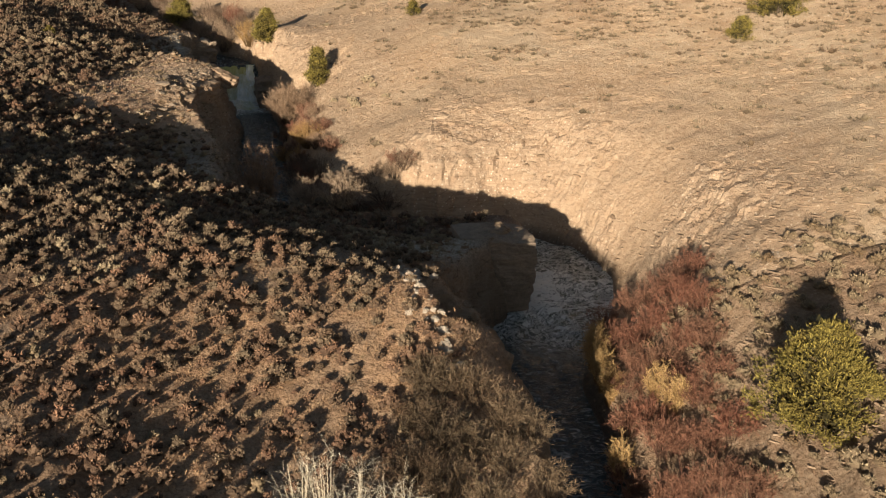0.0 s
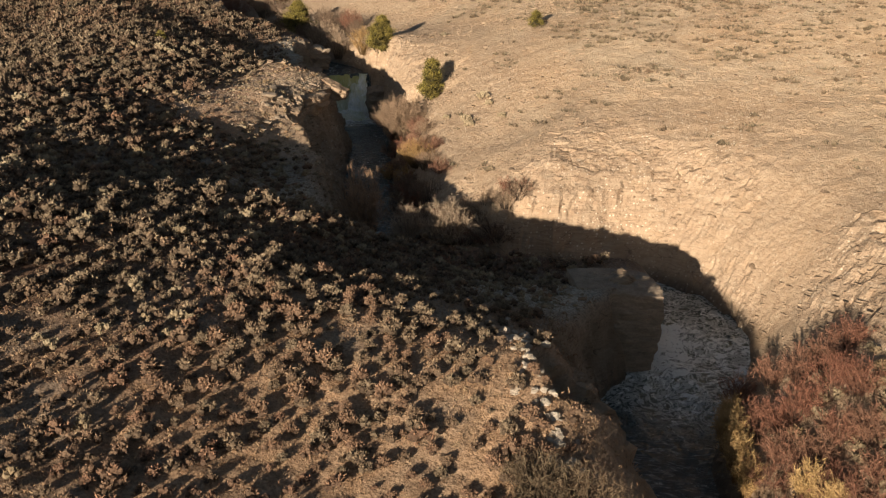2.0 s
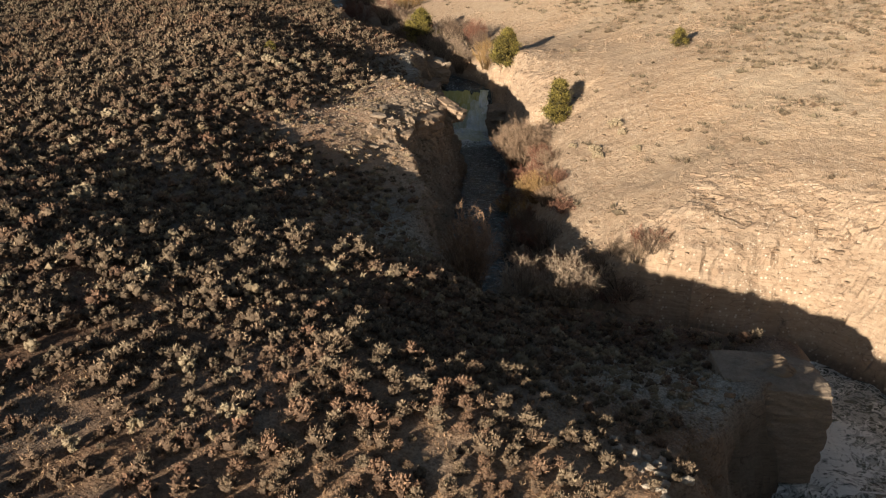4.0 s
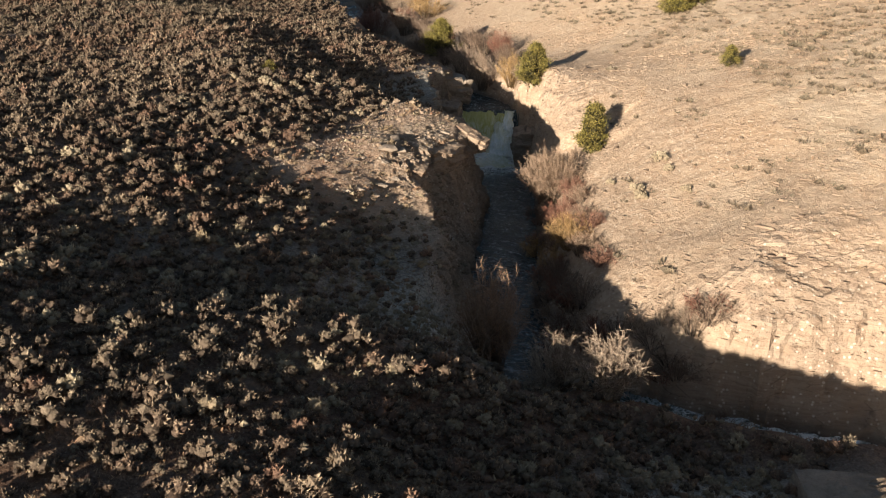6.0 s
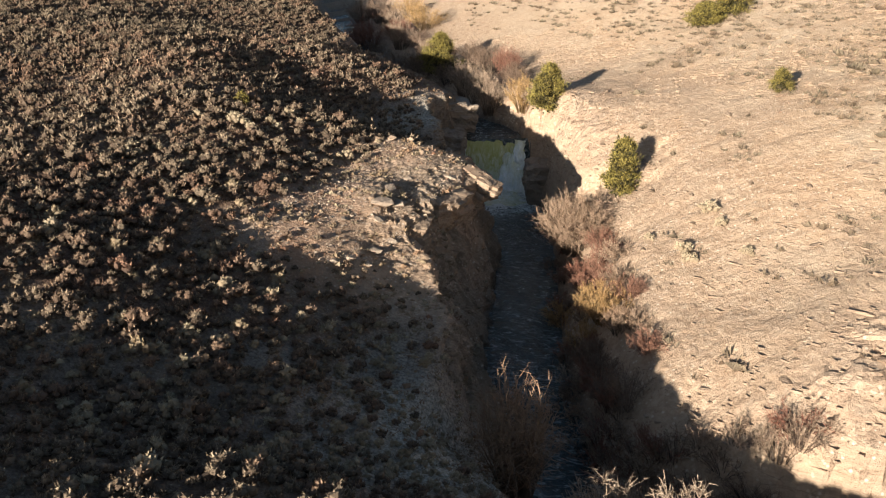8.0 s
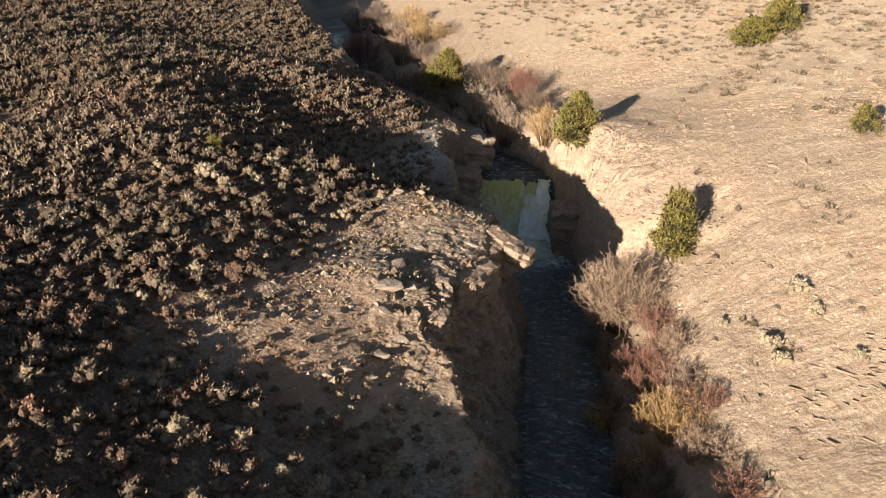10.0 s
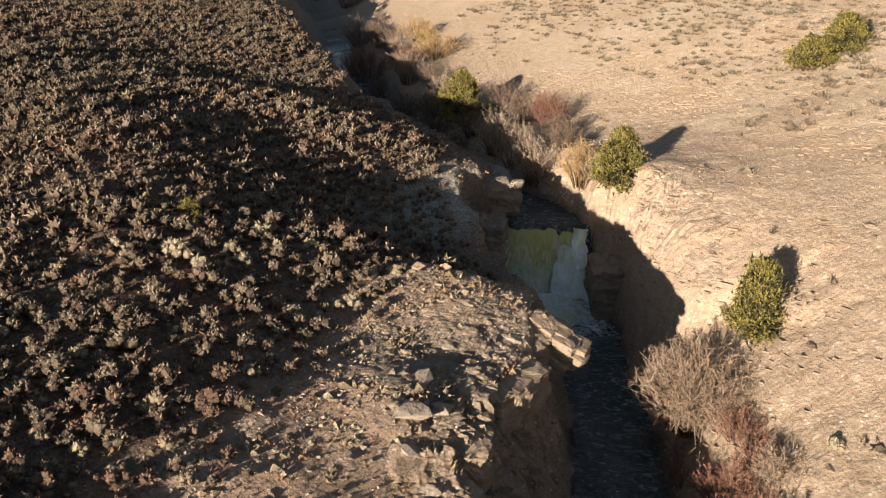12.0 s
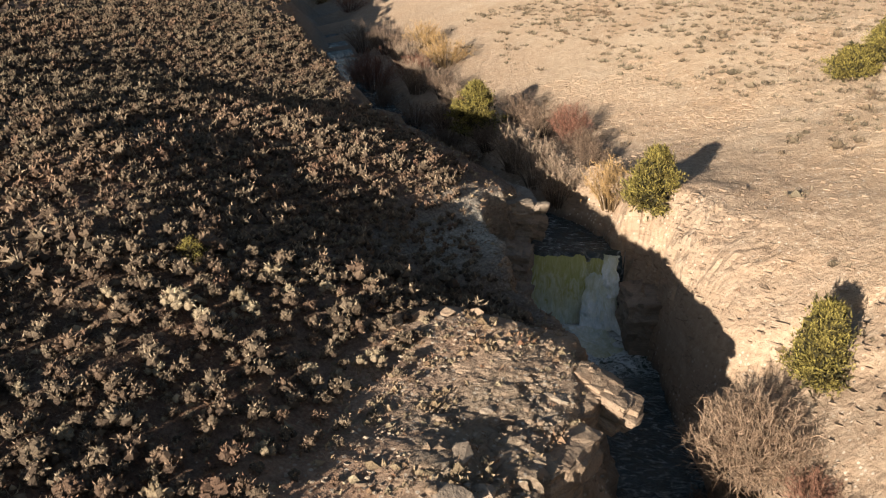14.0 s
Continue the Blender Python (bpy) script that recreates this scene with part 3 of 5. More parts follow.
def spread(lo, a, b, hi, step, fine0, fine1, fine):
    """Grid lines: even from a to b, closer from fine0 to fine1, widening out to lo and hi."""
    mid = list(np.arange(a, fine0, step)) + list(np.arange(fine0, fine1, fine)) + list(np.arange(fine1, b + step / 2, step))
    for sign, end in ((-1, lo), (1, hi)):
        s, p = step, mid[0] if sign < 0 else mid[-1]
        edge = []
        while (p - end) * sign < 0:
            s *= 1.14
            p += sign * s
            edge.append(p)
        mid = edge[::-1] + mid if sign < 0 else mid + edge
    return np.array(mid)


def numpy_mesh(name, verts, faces, attrs=None, smooth=False):
    """A mesh from arrays; all faces have the same number of corners."""
    me = bpy.data.meshes.new(name)
    k = faces.shape[1]
    me.vertices.add(len(verts))
    me.vertices.foreach_set("co", np.ascontiguousarray(verts, np.float32).ravel())
    me.loops.add(faces.size)
    me.loops.foreach_set("vertex_index", np.ascontiguousarray(faces, np.int32).ravel())
    me.polygons.add(len(faces))
    me.polygons.foreach_set("loop_start", np.arange(0, faces.size, k, dtype=np.int32))
    me.polygons.foreach_set("use_smooth", np.full(len(faces), smooth))
    for key, values in (attrs or {}).items():
        me.attributes.new(key, "FLOAT", "POINT").data.foreach_set("value", np.ascontiguousarray(values, np.float32))
    me.update(calc_edges=True)
    return me


def sheet(xs, ys):
    gx, gy = np.meshgrid(xs, ys)
    i = np.arange(gx.size).reshape(gx.shape)
    quads = np.stack([i[:-1, :-1], i[:-1, 1:], i[1:, 1:], i[1:, :-1]], -1).reshape(-1, 4)
    return gx.ravel(), gy.ravel(), quads


gx, gy, quads = sheet(spread(-900, -44, 29, 900, 0.26, -29.5, -17.5, 0.12), spread(-700, 22, 122, 1100, 0.26, 68, 88, 0.12))
gz, masks, _ = land(gx, gy)
gp = np.stack([gx, gy, gz], 1)
cell = gp[quads]
face_n = np.cross(cell[:, 2] - cell[:, 0], cell[:, 3] - cell[:, 1])
gn = np.zeros_like(gp)
for k in range(4):
    np.add.at(gn, quads[:, k], face_n)
gn /= np.maximum(np.linalg.norm(gn, axis=1, keepdims=True), 1e-9)
crag = np.nonzero(masks["rock"] > 0.02)[0]
cp = gp[crag]
warp = 0.35 * craggy(cp, 1.2, 3, 71)[:, None]
bulge = 0.4 * craggy(cp, 2.6, 5, 77) - 0.18 + 0.26 * facets(cp * (1, 1, 1.5) + warp, 1.5, 5) + 0.1 * facets(cp * (1, 1, 1.8) + 0.4 * warp, 0.6, 6) + 0.06 * facets(cp * (1, 1, 1.6), 0.3, 9)
fissure = np.abs(2 * grain3(cp * (0.55, 0.55, 0.22), 88) - 1 + 0.5 * (2 * grain3(cp * 1.9, 89) - 1))
bulge -= 0.45 * (1 - 0.8 * masks["pale"][crag]) * np.clip(1 - fissure / 0.07, 0, 1) * (grain3(cp * 0.3, 90) > 0.45)
top = np.clip((gn[crag][:, 2] - 0.72) / 0.12, 0, 1) * masks["nose"][crag]
gp[crag] += gn[crag] * (masks["rock"][crag] * bulge * (0.9 - 0.55 * top) * (1 - 0.45 * masks["pale"][crag]))[:, None]
ground = tagged(new("ground", numpy_mesh("ground", gp, quads, masks, True)),
                "dry canyon slopes of brown sage soil, pale clay and layered rock", "ground", kind="structure")
ground.data.polygons.foreach_set("use_smooth", masks["rock"][quads].mean(1) < 0.45)
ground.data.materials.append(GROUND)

# ---------------------------------------------------------------- water


def ribbon(line, across):
    """The creek's surface along a stretch of its line."""
    way = np.gradient(line[:, :2], axis=0)
    way /= np.hypot(*way.T)[:, None]
    side = np.stack([-way[:, 1], way[:, 0]], 1)
    t = np.linspace(-1, 1, across)
    p = line[:, None, :2] + side[:, None, :] * (t[None, :, None] * (line[:, 3] + 0.7)[:, None, None])
    x, y = p[..., 0].ravel(), p[..., 1].ravel()
    z = np.repeat(line[:, 2], across)
    return x, y, z


def dense_line(a, b, gap):
    s = np.arange(a, b, gap)
    return np.stack([np.interp(s, RUN, LINE[:, k]) for k in range(4)], 1), s


def water_sheet(name, a, b, label):
    line, s = dense_line(a, b, 0.3)
    for _ in range(6):
        line[1:-1, :2] = (line[:-2, :2] + line[1:-1, :2] * 2 + line[2:, :2]) / 4
    across = 17
    x, y, z = ribbon(line, across)
    run = np.repeat(s, across)
    foam = 0.85 * np.exp(-(np.abs(run - 1.0) / 5.0) ** 3) + 0.5 * np.exp(-((run - 66.5) / 4) ** 2) + 0.45 * np.exp(-((run - 58.5) / 4) ** 2) + 0.42 * np.exp(-((run - 72) / 3.5) ** 2) + 0.6 * np.exp(-((run - 51) / 5) ** 2)
    foam = np.where(run < 0, 0.05, foam) + 0.1 + 0.12 * np.exp(-((run - 22) / 14) ** 2)
    foam = foam + 0.5 * np.clip(np.tile(np.linspace(1, -1, across), len(s)) + 0.1, 0, 1) * np.exp(-((run - 67) / 4.5) ** 2)
    z = z + 0.05 * rough(x, y, 1.5, 3, 91) + 0.32 * foam * rough(x, y, 2.2, 2, 95)
    i = np.arange(len(x)).reshape(-1, across)
    q = np.stack([i[:-1, :-1], i[:-1, 1:], i[1:, 1:], i[1:, :-1]], -1).reshape(-1, 4)
    ob = tagged(new(name, numpy_mesh(name, np.stack([x, y, z], 1), q, dict(foam=foam), True)), label, "water", kind="structure")
    ob.data.materials.append(WATER)
    return ob


water_sheet("water", -175, 330, "dark rippled creek water with white foam at the rapids")


def waterfall():
    """Water over the rock step: a thin greenish curtain, a white cascade beside it, and the foam at the foot."""
    thing = tagged(new("waterfall"), "greenish white waterfall dropping over a dark rock step", "waterfall")
    lip, along, out = np.array([-25.2, 104.2]), np.array([0.985, 0.17]), np.array([0.17, -0.985])

    def sheet_of(name, t0, t1, reach0, bulge, foam0, foam1, seed, lift, label, drop_by=4.1, rug=0.12, flare=0.1):
        s, t = np.linspace(0, 1, 48), np.linspace(t0, t1, 44)
        S, T = np.meshgrid(s, t, indexing="ij")
        edge = np.minimum(T - t0, t1 - T) / (t1 - t0) * 2
        lumps = rough(T * 1.3, S * 2.6, 0.8, 4, seed)
        reach = reach0 + bulge * S ** 1.3 + rug * lumps * S + 0.15 * np.sqrt(np.clip(edge, 0, 1))
        sag = 0.22 * rough(T * 2, T * 0 + 0.3, 0.8, 3, seed + 3)
        mid_t = (t0 + t1) / 2
        T = mid_t + (T - mid_t) * (1 + flare * S ** 1.5) + 0.12 * rough(S * 3 + T, S * 5, 0.8, 3, seed + 5) * (1 - np.clip(edge, 0, 1))
        x = lip[0] + along[0] * T + out[0] * reach
        y = lip[1] + along[1] * T + out[1] * reach
        z = 2.05 + lift + sag * (1 - S) - (drop_by + lift + sag) * S ** 1.12
        foam = np.clip(foam0 + (foam1 - foam0) * S ** 1.5 + 0.2 * lumps * (foam0 + S), 0, 1)
        i = np.arange(x.size).reshape(x.shape)
        q = np.stack([i[:-1, :-1], i[:-1, 1:], i[1:, 1:], i[1:, :-1]], -1).reshape(-1, 4)
        ob = tagged(new(name, numpy_mesh(name, np.stack([x.ravel(), y.ravel(), z.ravel()], 1), q, dict(foam=foam.ravel()), True)), label)
        ob.data.materials.append(FALL)
        ob.parent = thing

    sheet_of("curtain", -2.5, 0.75, 0.25, 0.85, 0.0, 0.75, 101, 0.0, "smooth greenish curtain of water")
    sheet_of("wet_apron", 0.6, 2.5, 0.15, 0.5, 0.12, 0.7, 107, -0.25, "thin green film over the rock step", rug=0.25)
    sheet_of("cascade", 0.75, 2.45, 0.6, 1.3, 0.6, 1.0, 111, -0.95, "white broken cascade", drop_by=4.05, rug=0.3, flare=0.45)
    sheet_of("right_jet", 1.75, 2.55, 0.3, 0.75, 0.6, 1.0, 115, 0.1, "white jet at the edge of the step", drop_by=2.2, rug=0.2, flare=0.3)
    sheet_of("left_jet", -2.75, -2.4, 0.3, 0.8, 0.5, 0.95, 121, 0.3, "thin white jet at the edge", drop_by=3.2, flare=0.6)
    # froth heaped up at the foot
    r, a = np.meshgrid(np.linspace(0.02, 1, 36), np.linspace(0, 6.2832, 90), indexing="ij")
    x, y = -24.9 + 3.2 * r * np.cos(a), 101.6 + 2.3 * r * np.sin(a)
    heap = (1 - r) ** 0.7
    z = -2.25 + heap * (0.6 + 0.35 * rough(x, y, 1.1, 4, 131)) + 0.1 * rough(x, y, 0.5, 3, 133) * (r < 0.97)
    i = np.arange(x.size).reshape(x.shape)
    q = np.stack([i[:-1, :-1], i[1:, :-1], i[1:, 1:], i[:-1, 1:]], -1).reshape(-1, 4)
    froth = tagged(new("froth", numpy_mesh("froth", np.stack([x.ravel(), y.ravel(), z.ravel()], 1), q, dict(foam=(0.35 + 0.55 * heap).ravel()), True)), "white froth at the foot of the fall")
    froth.data.materials.append(FALL)
    froth.parent = thing

waterfall()
# ---------------------------------------------------------------- plants
rng = np.random.default_rng(7)


def unit(v):
    return v / np.maximum(np.linalg.norm(v, axis=-1, keepdims=True), 1e-9)


class Tuft:
    """Collects thin blades as triangles with root-to-tip and tint values."""

    def __init__(self):
        self.v, self.f, self.h, self.t, self.n = [], [], [], [], 0

    def blades(self, root, way, width, h0=0.3, h1=1.0, tint=0.0):
        """One triangle each, from root along way (length in way)."""
        m = len(root)
        side = unit(np.cross(way, rng.normal(size=(m, 3)))) * (np.asarray(width).reshape(-1, 1) / 2)
        self.v.append(np.stack([root - side, root + side, root + way], 1).reshape(-1, 3))
        self.f.append(np.arange(3 * m).reshape(m, 3) + self.n)
        self.h.append(np.tile([h0, h0, h1], m))
        self.t.append(np.repeat(np.broadcast_to(tint, m), 3))
        self.n += 3 * m

    def leaves(self, root, way, width, h0=0.3, h1=1.0, tint=0.0):
        """Two triangles each, widest in the middle."""
        m = len(root)
        side = unit(np.cross(way, rng.normal(size=(m, 3)))) * (np.asarray(width).reshape(-1, 1) / 2)
        mid = root + way * 0.5
        self.v.append(np.stack([root, mid + side, root + way, mid - side], 1).reshape(-1, 3))
        base = np.arange(m)[:, None] * 4 + self.n
        self.f.append(np.concatenate([base + [0, 1, 2], base + [0, 2, 3]]))
        self.h.append(np.tile([h0, (h0 + h1) / 2, h1, (h0 + h1) / 2], m))
        self.t.append(np.repeat(np.broadcast_to(tint, m), 4))
        self.n += 4 * m

    def stems(self, root, ctrl, tip, width, h0=0.0, h1=1.0, tint=0.0, parts=4):
        """Bent, tapering twigs with three sides."""
        m = len(root)
        width = np.broadcast_to(width, m)
        ring = []
        for k in range(parts + 1):
            t = k / parts
            p = root * (1 - t) ** 2 + ctrl * 2 * t * (1 - t) + tip * t * t
            w = (width * (1 - 0.85 * t) / 2)[:, None]
            for a in (0, 2.1, 4.2):
                ring.append(p + w * np.array([math.cos(a), math.sin(a), 0.3 * math.sin(a + 1)]))
            self.h.append(None)
        self.h = [q for q in self.h if q is not None]
        v = np.stack(ring, 1)
        per = 3 * (parts + 1)
        self.v.append(v.reshape(-1, 3))
        one = []
        for k in range(parts):
            for a in range(3):
                i, j = 3 * k + a, 3 * k + (a + 1) % 3
                one += [(i, j, j + 3), (i, j + 3, i + 3)]
        self.f.append((np.array(one)[None] + (np.arange(m) * per)[:, None, None]).reshape(-1, 3) + self.n)
        self.h.append(np.tile(np.repeat(np.linspace(h0, h1, parts + 1), 3), m))
        self.t.append(np.repeat(np.broadcast_to(tint, m), per))
        self.n += per * m

    def arrays(self):
        return np.concatenate(self.v), np.concatenate(self.f), np.concatenate(self.h), np.concatenate(self.t)

    def mesh(self, name, material):
        v, f, h, t = self.arrays()
        me = numpy_mesh(name, v, f, dict(h=h, tint=t))
        me.materials.append(material)
        return me


def ball(m, up=0.0):
    v = unit(rng.normal(size=(m, 3)))
    v[:, 2] = np.abs(v[:, 2]) * (1 - up) + up * rng.random(m)
    return unit(v)


GOLD = (1 + 5 ** 0.5) / 2
ICO_V = unit(np.array([(-1, GOLD, 0), (1, GOLD, 0), (-1, -GOLD, 0), (1, -GOLD, 0), (0, -1, GOLD), (0, 1, GOLD), (0, -1, -GOLD), (0, 1, -GOLD), (GOLD, 0, -1), (GOLD, 0, 1), (-GOLD, 0, -1), (-GOLD, 0, 1)]))
ICO_F = np.array([f for f in itertools.combinations(range(12), 3) if all(abs(np.linalg.norm(ICO_V[a] - ICO_V[b]) - 1.0515) < 0.01 for a, b in itertools.combinations(f, 2))])
ICO_F = np.array([f if np.dot(np.cross(ICO_V[f[1]] - ICO_V[f[0]], ICO_V[f[2]] - ICO_V[f[0]]), ICO_V[f[0]]) > 0 else f[::-1] for f in ICO_F])


OCT_V = np.array([(1, 0, 0), (0, 1, 0), (-1, 0, 0), (0, -1, 0), (0, 0, 1), (0, 0, -1)], float)
OCT_F = np.array([(a, (a + 1) % 4, 4) for a in range(4)] + [((a + 1) % 4, a, 5) for a in range(4)])


def sage_tuft(heads=8, sprigs=70, tint=0.0, leaf=1.0, tall=1.0, ball_v=ICO_V, ball_f=ICO_F):
    """A bush about 0.9 m wide and 0.5 m high: rounded leafy heads crowded on short stems, set with fine sprigs."""
    tf = Tuft()
    a = np.arange(heads) * 2.4 + rng.uniform(0, 6.3)
    r = 0.3 * np.sqrt((np.arange(heads) + 0.3) / heads) * rng.uniform(0.8, 1.15, heads)
    size = rng.uniform(0.1, 0.16, heads) * (8 / heads) ** 0.4
    mid = np.stack([np.cos(a) * r, np.sin(a) * r, tall * ((0.42 - 1.9 * r * r) * rng.uniform(0.75, 1.1, heads)) - 0.05], 1)
    for c, q in zip(mid, size):
        v = ball_v * rng.uniform(0.68, 1.25, (len(ball_v), 1)) * q * (1, 1, 0.95) + c
        # heads held to dark 'h', darkest low: the bush's inner shade, put into colour
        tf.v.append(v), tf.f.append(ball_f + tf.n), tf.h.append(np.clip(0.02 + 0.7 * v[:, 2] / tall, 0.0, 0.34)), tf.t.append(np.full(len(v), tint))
        tf.n += len(v)
    k = rng.integers(0, heads, sprigs)
    d = unit(rng.normal(size=(sprigs, 3)) + (0, 0, 0.5))
    way = unit(d + rng.normal(size=(sprigs, 3)) * 0.5 + (0, 0, 0.4)) * rng.uniform(0.07, 0.15, (sprigs, 1)) * leaf
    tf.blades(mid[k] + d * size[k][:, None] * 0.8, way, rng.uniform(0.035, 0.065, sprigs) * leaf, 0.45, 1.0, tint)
    return tf


def grow(templates, x, y, size, turn, name, material, label, category, sink=0.04, tints=None):
    """Many plants joined into one mesh."""
    z = heights(x, y) - sink
    vs, fs, hs, ts, off = [], [], [], [], 0
    pick = rng.integers(0, len(templates), len(x))
    for k, tf in enumerate(templates):
        v, f, h, t = tf.arrays()
        idx = np.nonzero(pick == k)[0]
        if not len(idx):
            continue
        c, s = np.cos(turn[idx])[:, None], np.sin(turn[idx])[:, None]
        sz = size[idx][:, None]
        px = (v[None, :, 0] * c - v[None, :, 1] * s) * sz + x[idx][:, None]
        py = (v[None, :, 0] * s + v[None, :, 1] * c) * sz + y[idx][:, None]
        pz = v[None, :, 2] * sz + z[idx][:, None]
        vs.append(np.stack([px, py, pz], -1).reshape(-1, 3))
        fs.append((f[None] + (np.arange(len(idx)) * len(v))[:, None, None]).reshape(-1, 3) + off)
        hs.append(np.tile(h, len(idx)))
        ts.append(np.repeat(tints[idx], len(v)) if tints is not None else np.tile(t, len(idx)))
        off += len(v) * len(idx)
    me = numpy_mesh(name, np.concatenate(vs), np.concatenate(fs), dict(h=np.concatenate(hs), tint=np.concatenate(ts)))
    me.materials.append(material)
    return tagged(new(name, me), label, category, kind="stuff")


def scatter(n, x0, x1, y0, y1, keep, gap):
    """Random places in a rectangle, thinned by keep(x, y, facts), none nearer than gap to another."""
    x, y = rng.uniform(x0, x1, n), rng.uniform(y0, y1, n)
    z, soil, place = land(x, y)
    ok = keep(x, y, z, soil, place) > rng.random(n)
    x, y = x[ok], y[ok]
    taken, out = {}, []
    for i in range(len(x)):
        c = (int(x[i] // gap), int(y[i] // gap))
        if all((x[i] - p) ** 2 + (y[i] - q) ** 2 > gap * gap for a in (-1, 0, 1) for b in (-1, 0, 1) for p, q in taken.get((c[0] + a, c[1] + b), ())):
            taken.setdefault(c, []).append((x[i], y[i]))
            out.append(i)
    return x[out], y[out]


# sagebrush over the brown slope
def sage_front(x, y):
    return 1 / (1 + np.exp(np.clip((y - 0.35 * x - 44) / 2.0, -40, 40)))


def sage_where(x, y, z, soil, place):
    dense = 1.1 + 0.4 * rough(x, y, 9, 3, 111)
    dense = dense * (place["side"] > 0) * np.clip((place["d"] - 3.0) / 2.5, 0, 1)
    dense = dense * (1 - 0.45 * soil["grey"]) * (1 - 0.95 * np.clip(soil["rock"] * 1.5, 0, 1)) * (1 - 0.7 * soil["red"])
    bare = np.exp(-(((x + 2) / 3.0) ** 2 + ((y - 35) / 6) ** 2))
    front = sage_front(x, y)
    return np.clip(dense * (1 - 0.8 * bare) * (1 - 0.55 * front) * (1 - soil["nose"] * 0.97) * (1 - 0.7 * np.exp(-((x + 24) / 3.5) ** 2 - ((y - 66) / 2.5) ** 2)) * (x > -7 - 0.93 * (y - 13)), 0, 1)


sx, sy = scatter(120000, -78, 3, 18, 150, sage_where, 0.5)
near = (sx > -13) & (sx < 1) & (sy > 29) & (sy < 44)
sizes = np.clip(rng.normal(0.95, 0.28, len(sx)), 0.4, 1.7)
_, sage_soil, _ = land(sx, sy)
sizes = sizes * (1 - 0.2 * sage_front(sx, sy)) * (1 - 0.35 * sage_soil["grey"]) * (1 - 0.55 * np.clip(sage_soil["nose"], 0, 1))
turns = rng.uniform(0, 6.3, len(sx))
tints = np.clip(rng.normal(0.16, 0.3, len(sx)) + 0.3 * rough(sx, sy, 10, 2, 121) + 0.3 * sage_front(sx, sy), 0, 1)
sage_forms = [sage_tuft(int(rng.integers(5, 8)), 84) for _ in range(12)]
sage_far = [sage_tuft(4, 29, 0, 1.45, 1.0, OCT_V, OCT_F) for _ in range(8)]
single = np.nonzero(near)[0][:300]
far = (sy > 86) | (sx < -38)
middle = ~far & (sy > 60)
rest = ~far & ~middle
rest[single] = False
sage_meshes = [sage_tuft(7, 210, t).mesh("sagebrush", SAGE) for t in (0.0, 0.0, 0.08, 0.15, 0.35, 0.7)]
stick = Tuft()
stick.stems(rng.normal(size=(7, 3)) * (0.03, 0.03, 0), rng.normal(size=(7, 3)) * (0.08, 0.08, 0.02) + (0, 0, 0.12), ball(7) * 0.35, 0.035, 0, 0.1, 0, 2)
stick_mesh = stick.mesh("stem", SAGE)
sz_single = heights(sx[single], sy[single])
for k, i in enumerate(single):
    bush = tagged(new("sagebrush", sage_meshes[min(int(tints[i] * 6), 5)]), "grey-brown sagebrush on the dry brown slope", "sagebrush", "sagebrush on the slope")
    bush.matrix_world = pose(sx[i], sy[i], sz_single[k] - 0.04, 0, 0, math.degrees(turns[i])) @ Matrix.Scale(sizes[i], 4)
    new("stem", stick_mesh).parent = bush
dry = (rng.random(len(sx)) < 0.05 + 0.55 * sage_soil["grey"]) & (rest | middle)
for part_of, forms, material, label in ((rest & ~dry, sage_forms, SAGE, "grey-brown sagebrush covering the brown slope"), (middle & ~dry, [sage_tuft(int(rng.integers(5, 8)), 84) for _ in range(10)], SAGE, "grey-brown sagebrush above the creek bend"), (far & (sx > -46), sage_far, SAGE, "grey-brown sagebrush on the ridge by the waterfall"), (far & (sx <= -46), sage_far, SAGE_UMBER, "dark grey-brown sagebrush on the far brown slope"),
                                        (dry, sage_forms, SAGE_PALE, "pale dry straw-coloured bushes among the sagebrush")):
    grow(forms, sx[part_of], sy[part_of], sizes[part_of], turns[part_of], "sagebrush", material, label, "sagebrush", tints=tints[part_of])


# the farthest sagebrush, over the back of the slope
def far_where(x, y, z, soil, place):
    return np.clip((place["side"] > 0) * np.clip((place["d"] - 3) / 3, 0, 1) * ((x < -77) | (y > 149)) * (x > -60 - 0.93 * (y - 60)), 0, 1)


ox, oy = scatter(16000, -190, -40, 90, 260, far_where, 1.0)
grow([sage_tuft(4, 16, 0, 1.8, 1.0, OCT_V, OCT_F) for _ in range(5)], ox, oy, np.clip(rng.normal(1.5, 0.35, len(ox)), 0.7, 2.4), rng.uniform(0, 6.3, len(ox)), "sagebrush", SAGE_UMBER,
     "grey-brown sagebrush on the skyline slope", "sagebrush", tints=np.clip(rng.normal(0.25, 0.3, len(ox)), 0, 1))


# sparse sagebrush around the walked stretch
def outer_where(x, y, z, soil, place):
    walked = (x > -7 - 0.93 * (y - 13)) & (y > 18)
    return np.clip(np.where(place["side"] > 0, ~walked & (place["d"] > 5), (place["d"] > 6) & (y < 52) & ((x > 30) | (y < 22) | (x < 10))) * 0.9, 0, 1)


ix, iy = scatter(9000, -70, 55, -40, 90, outer_where, 1.15)
grow([sage_tuft(4, 6, 0, 1.8, 1.0, OCT_V, OCT_F) for _ in range(5)], ix, iy, np.clip(rng.normal(1.2, 0.3, len(ix)), 0.6, 2.0), rng.uniform(0, 6.3, len(ix)), "sagebrush", SAGE,
     "scattered grey-brown sagebrush on the dry slopes", "sagebrush", tints=np.clip(rng.normal(0.25, 0.3, len(ix)), 0, 1))


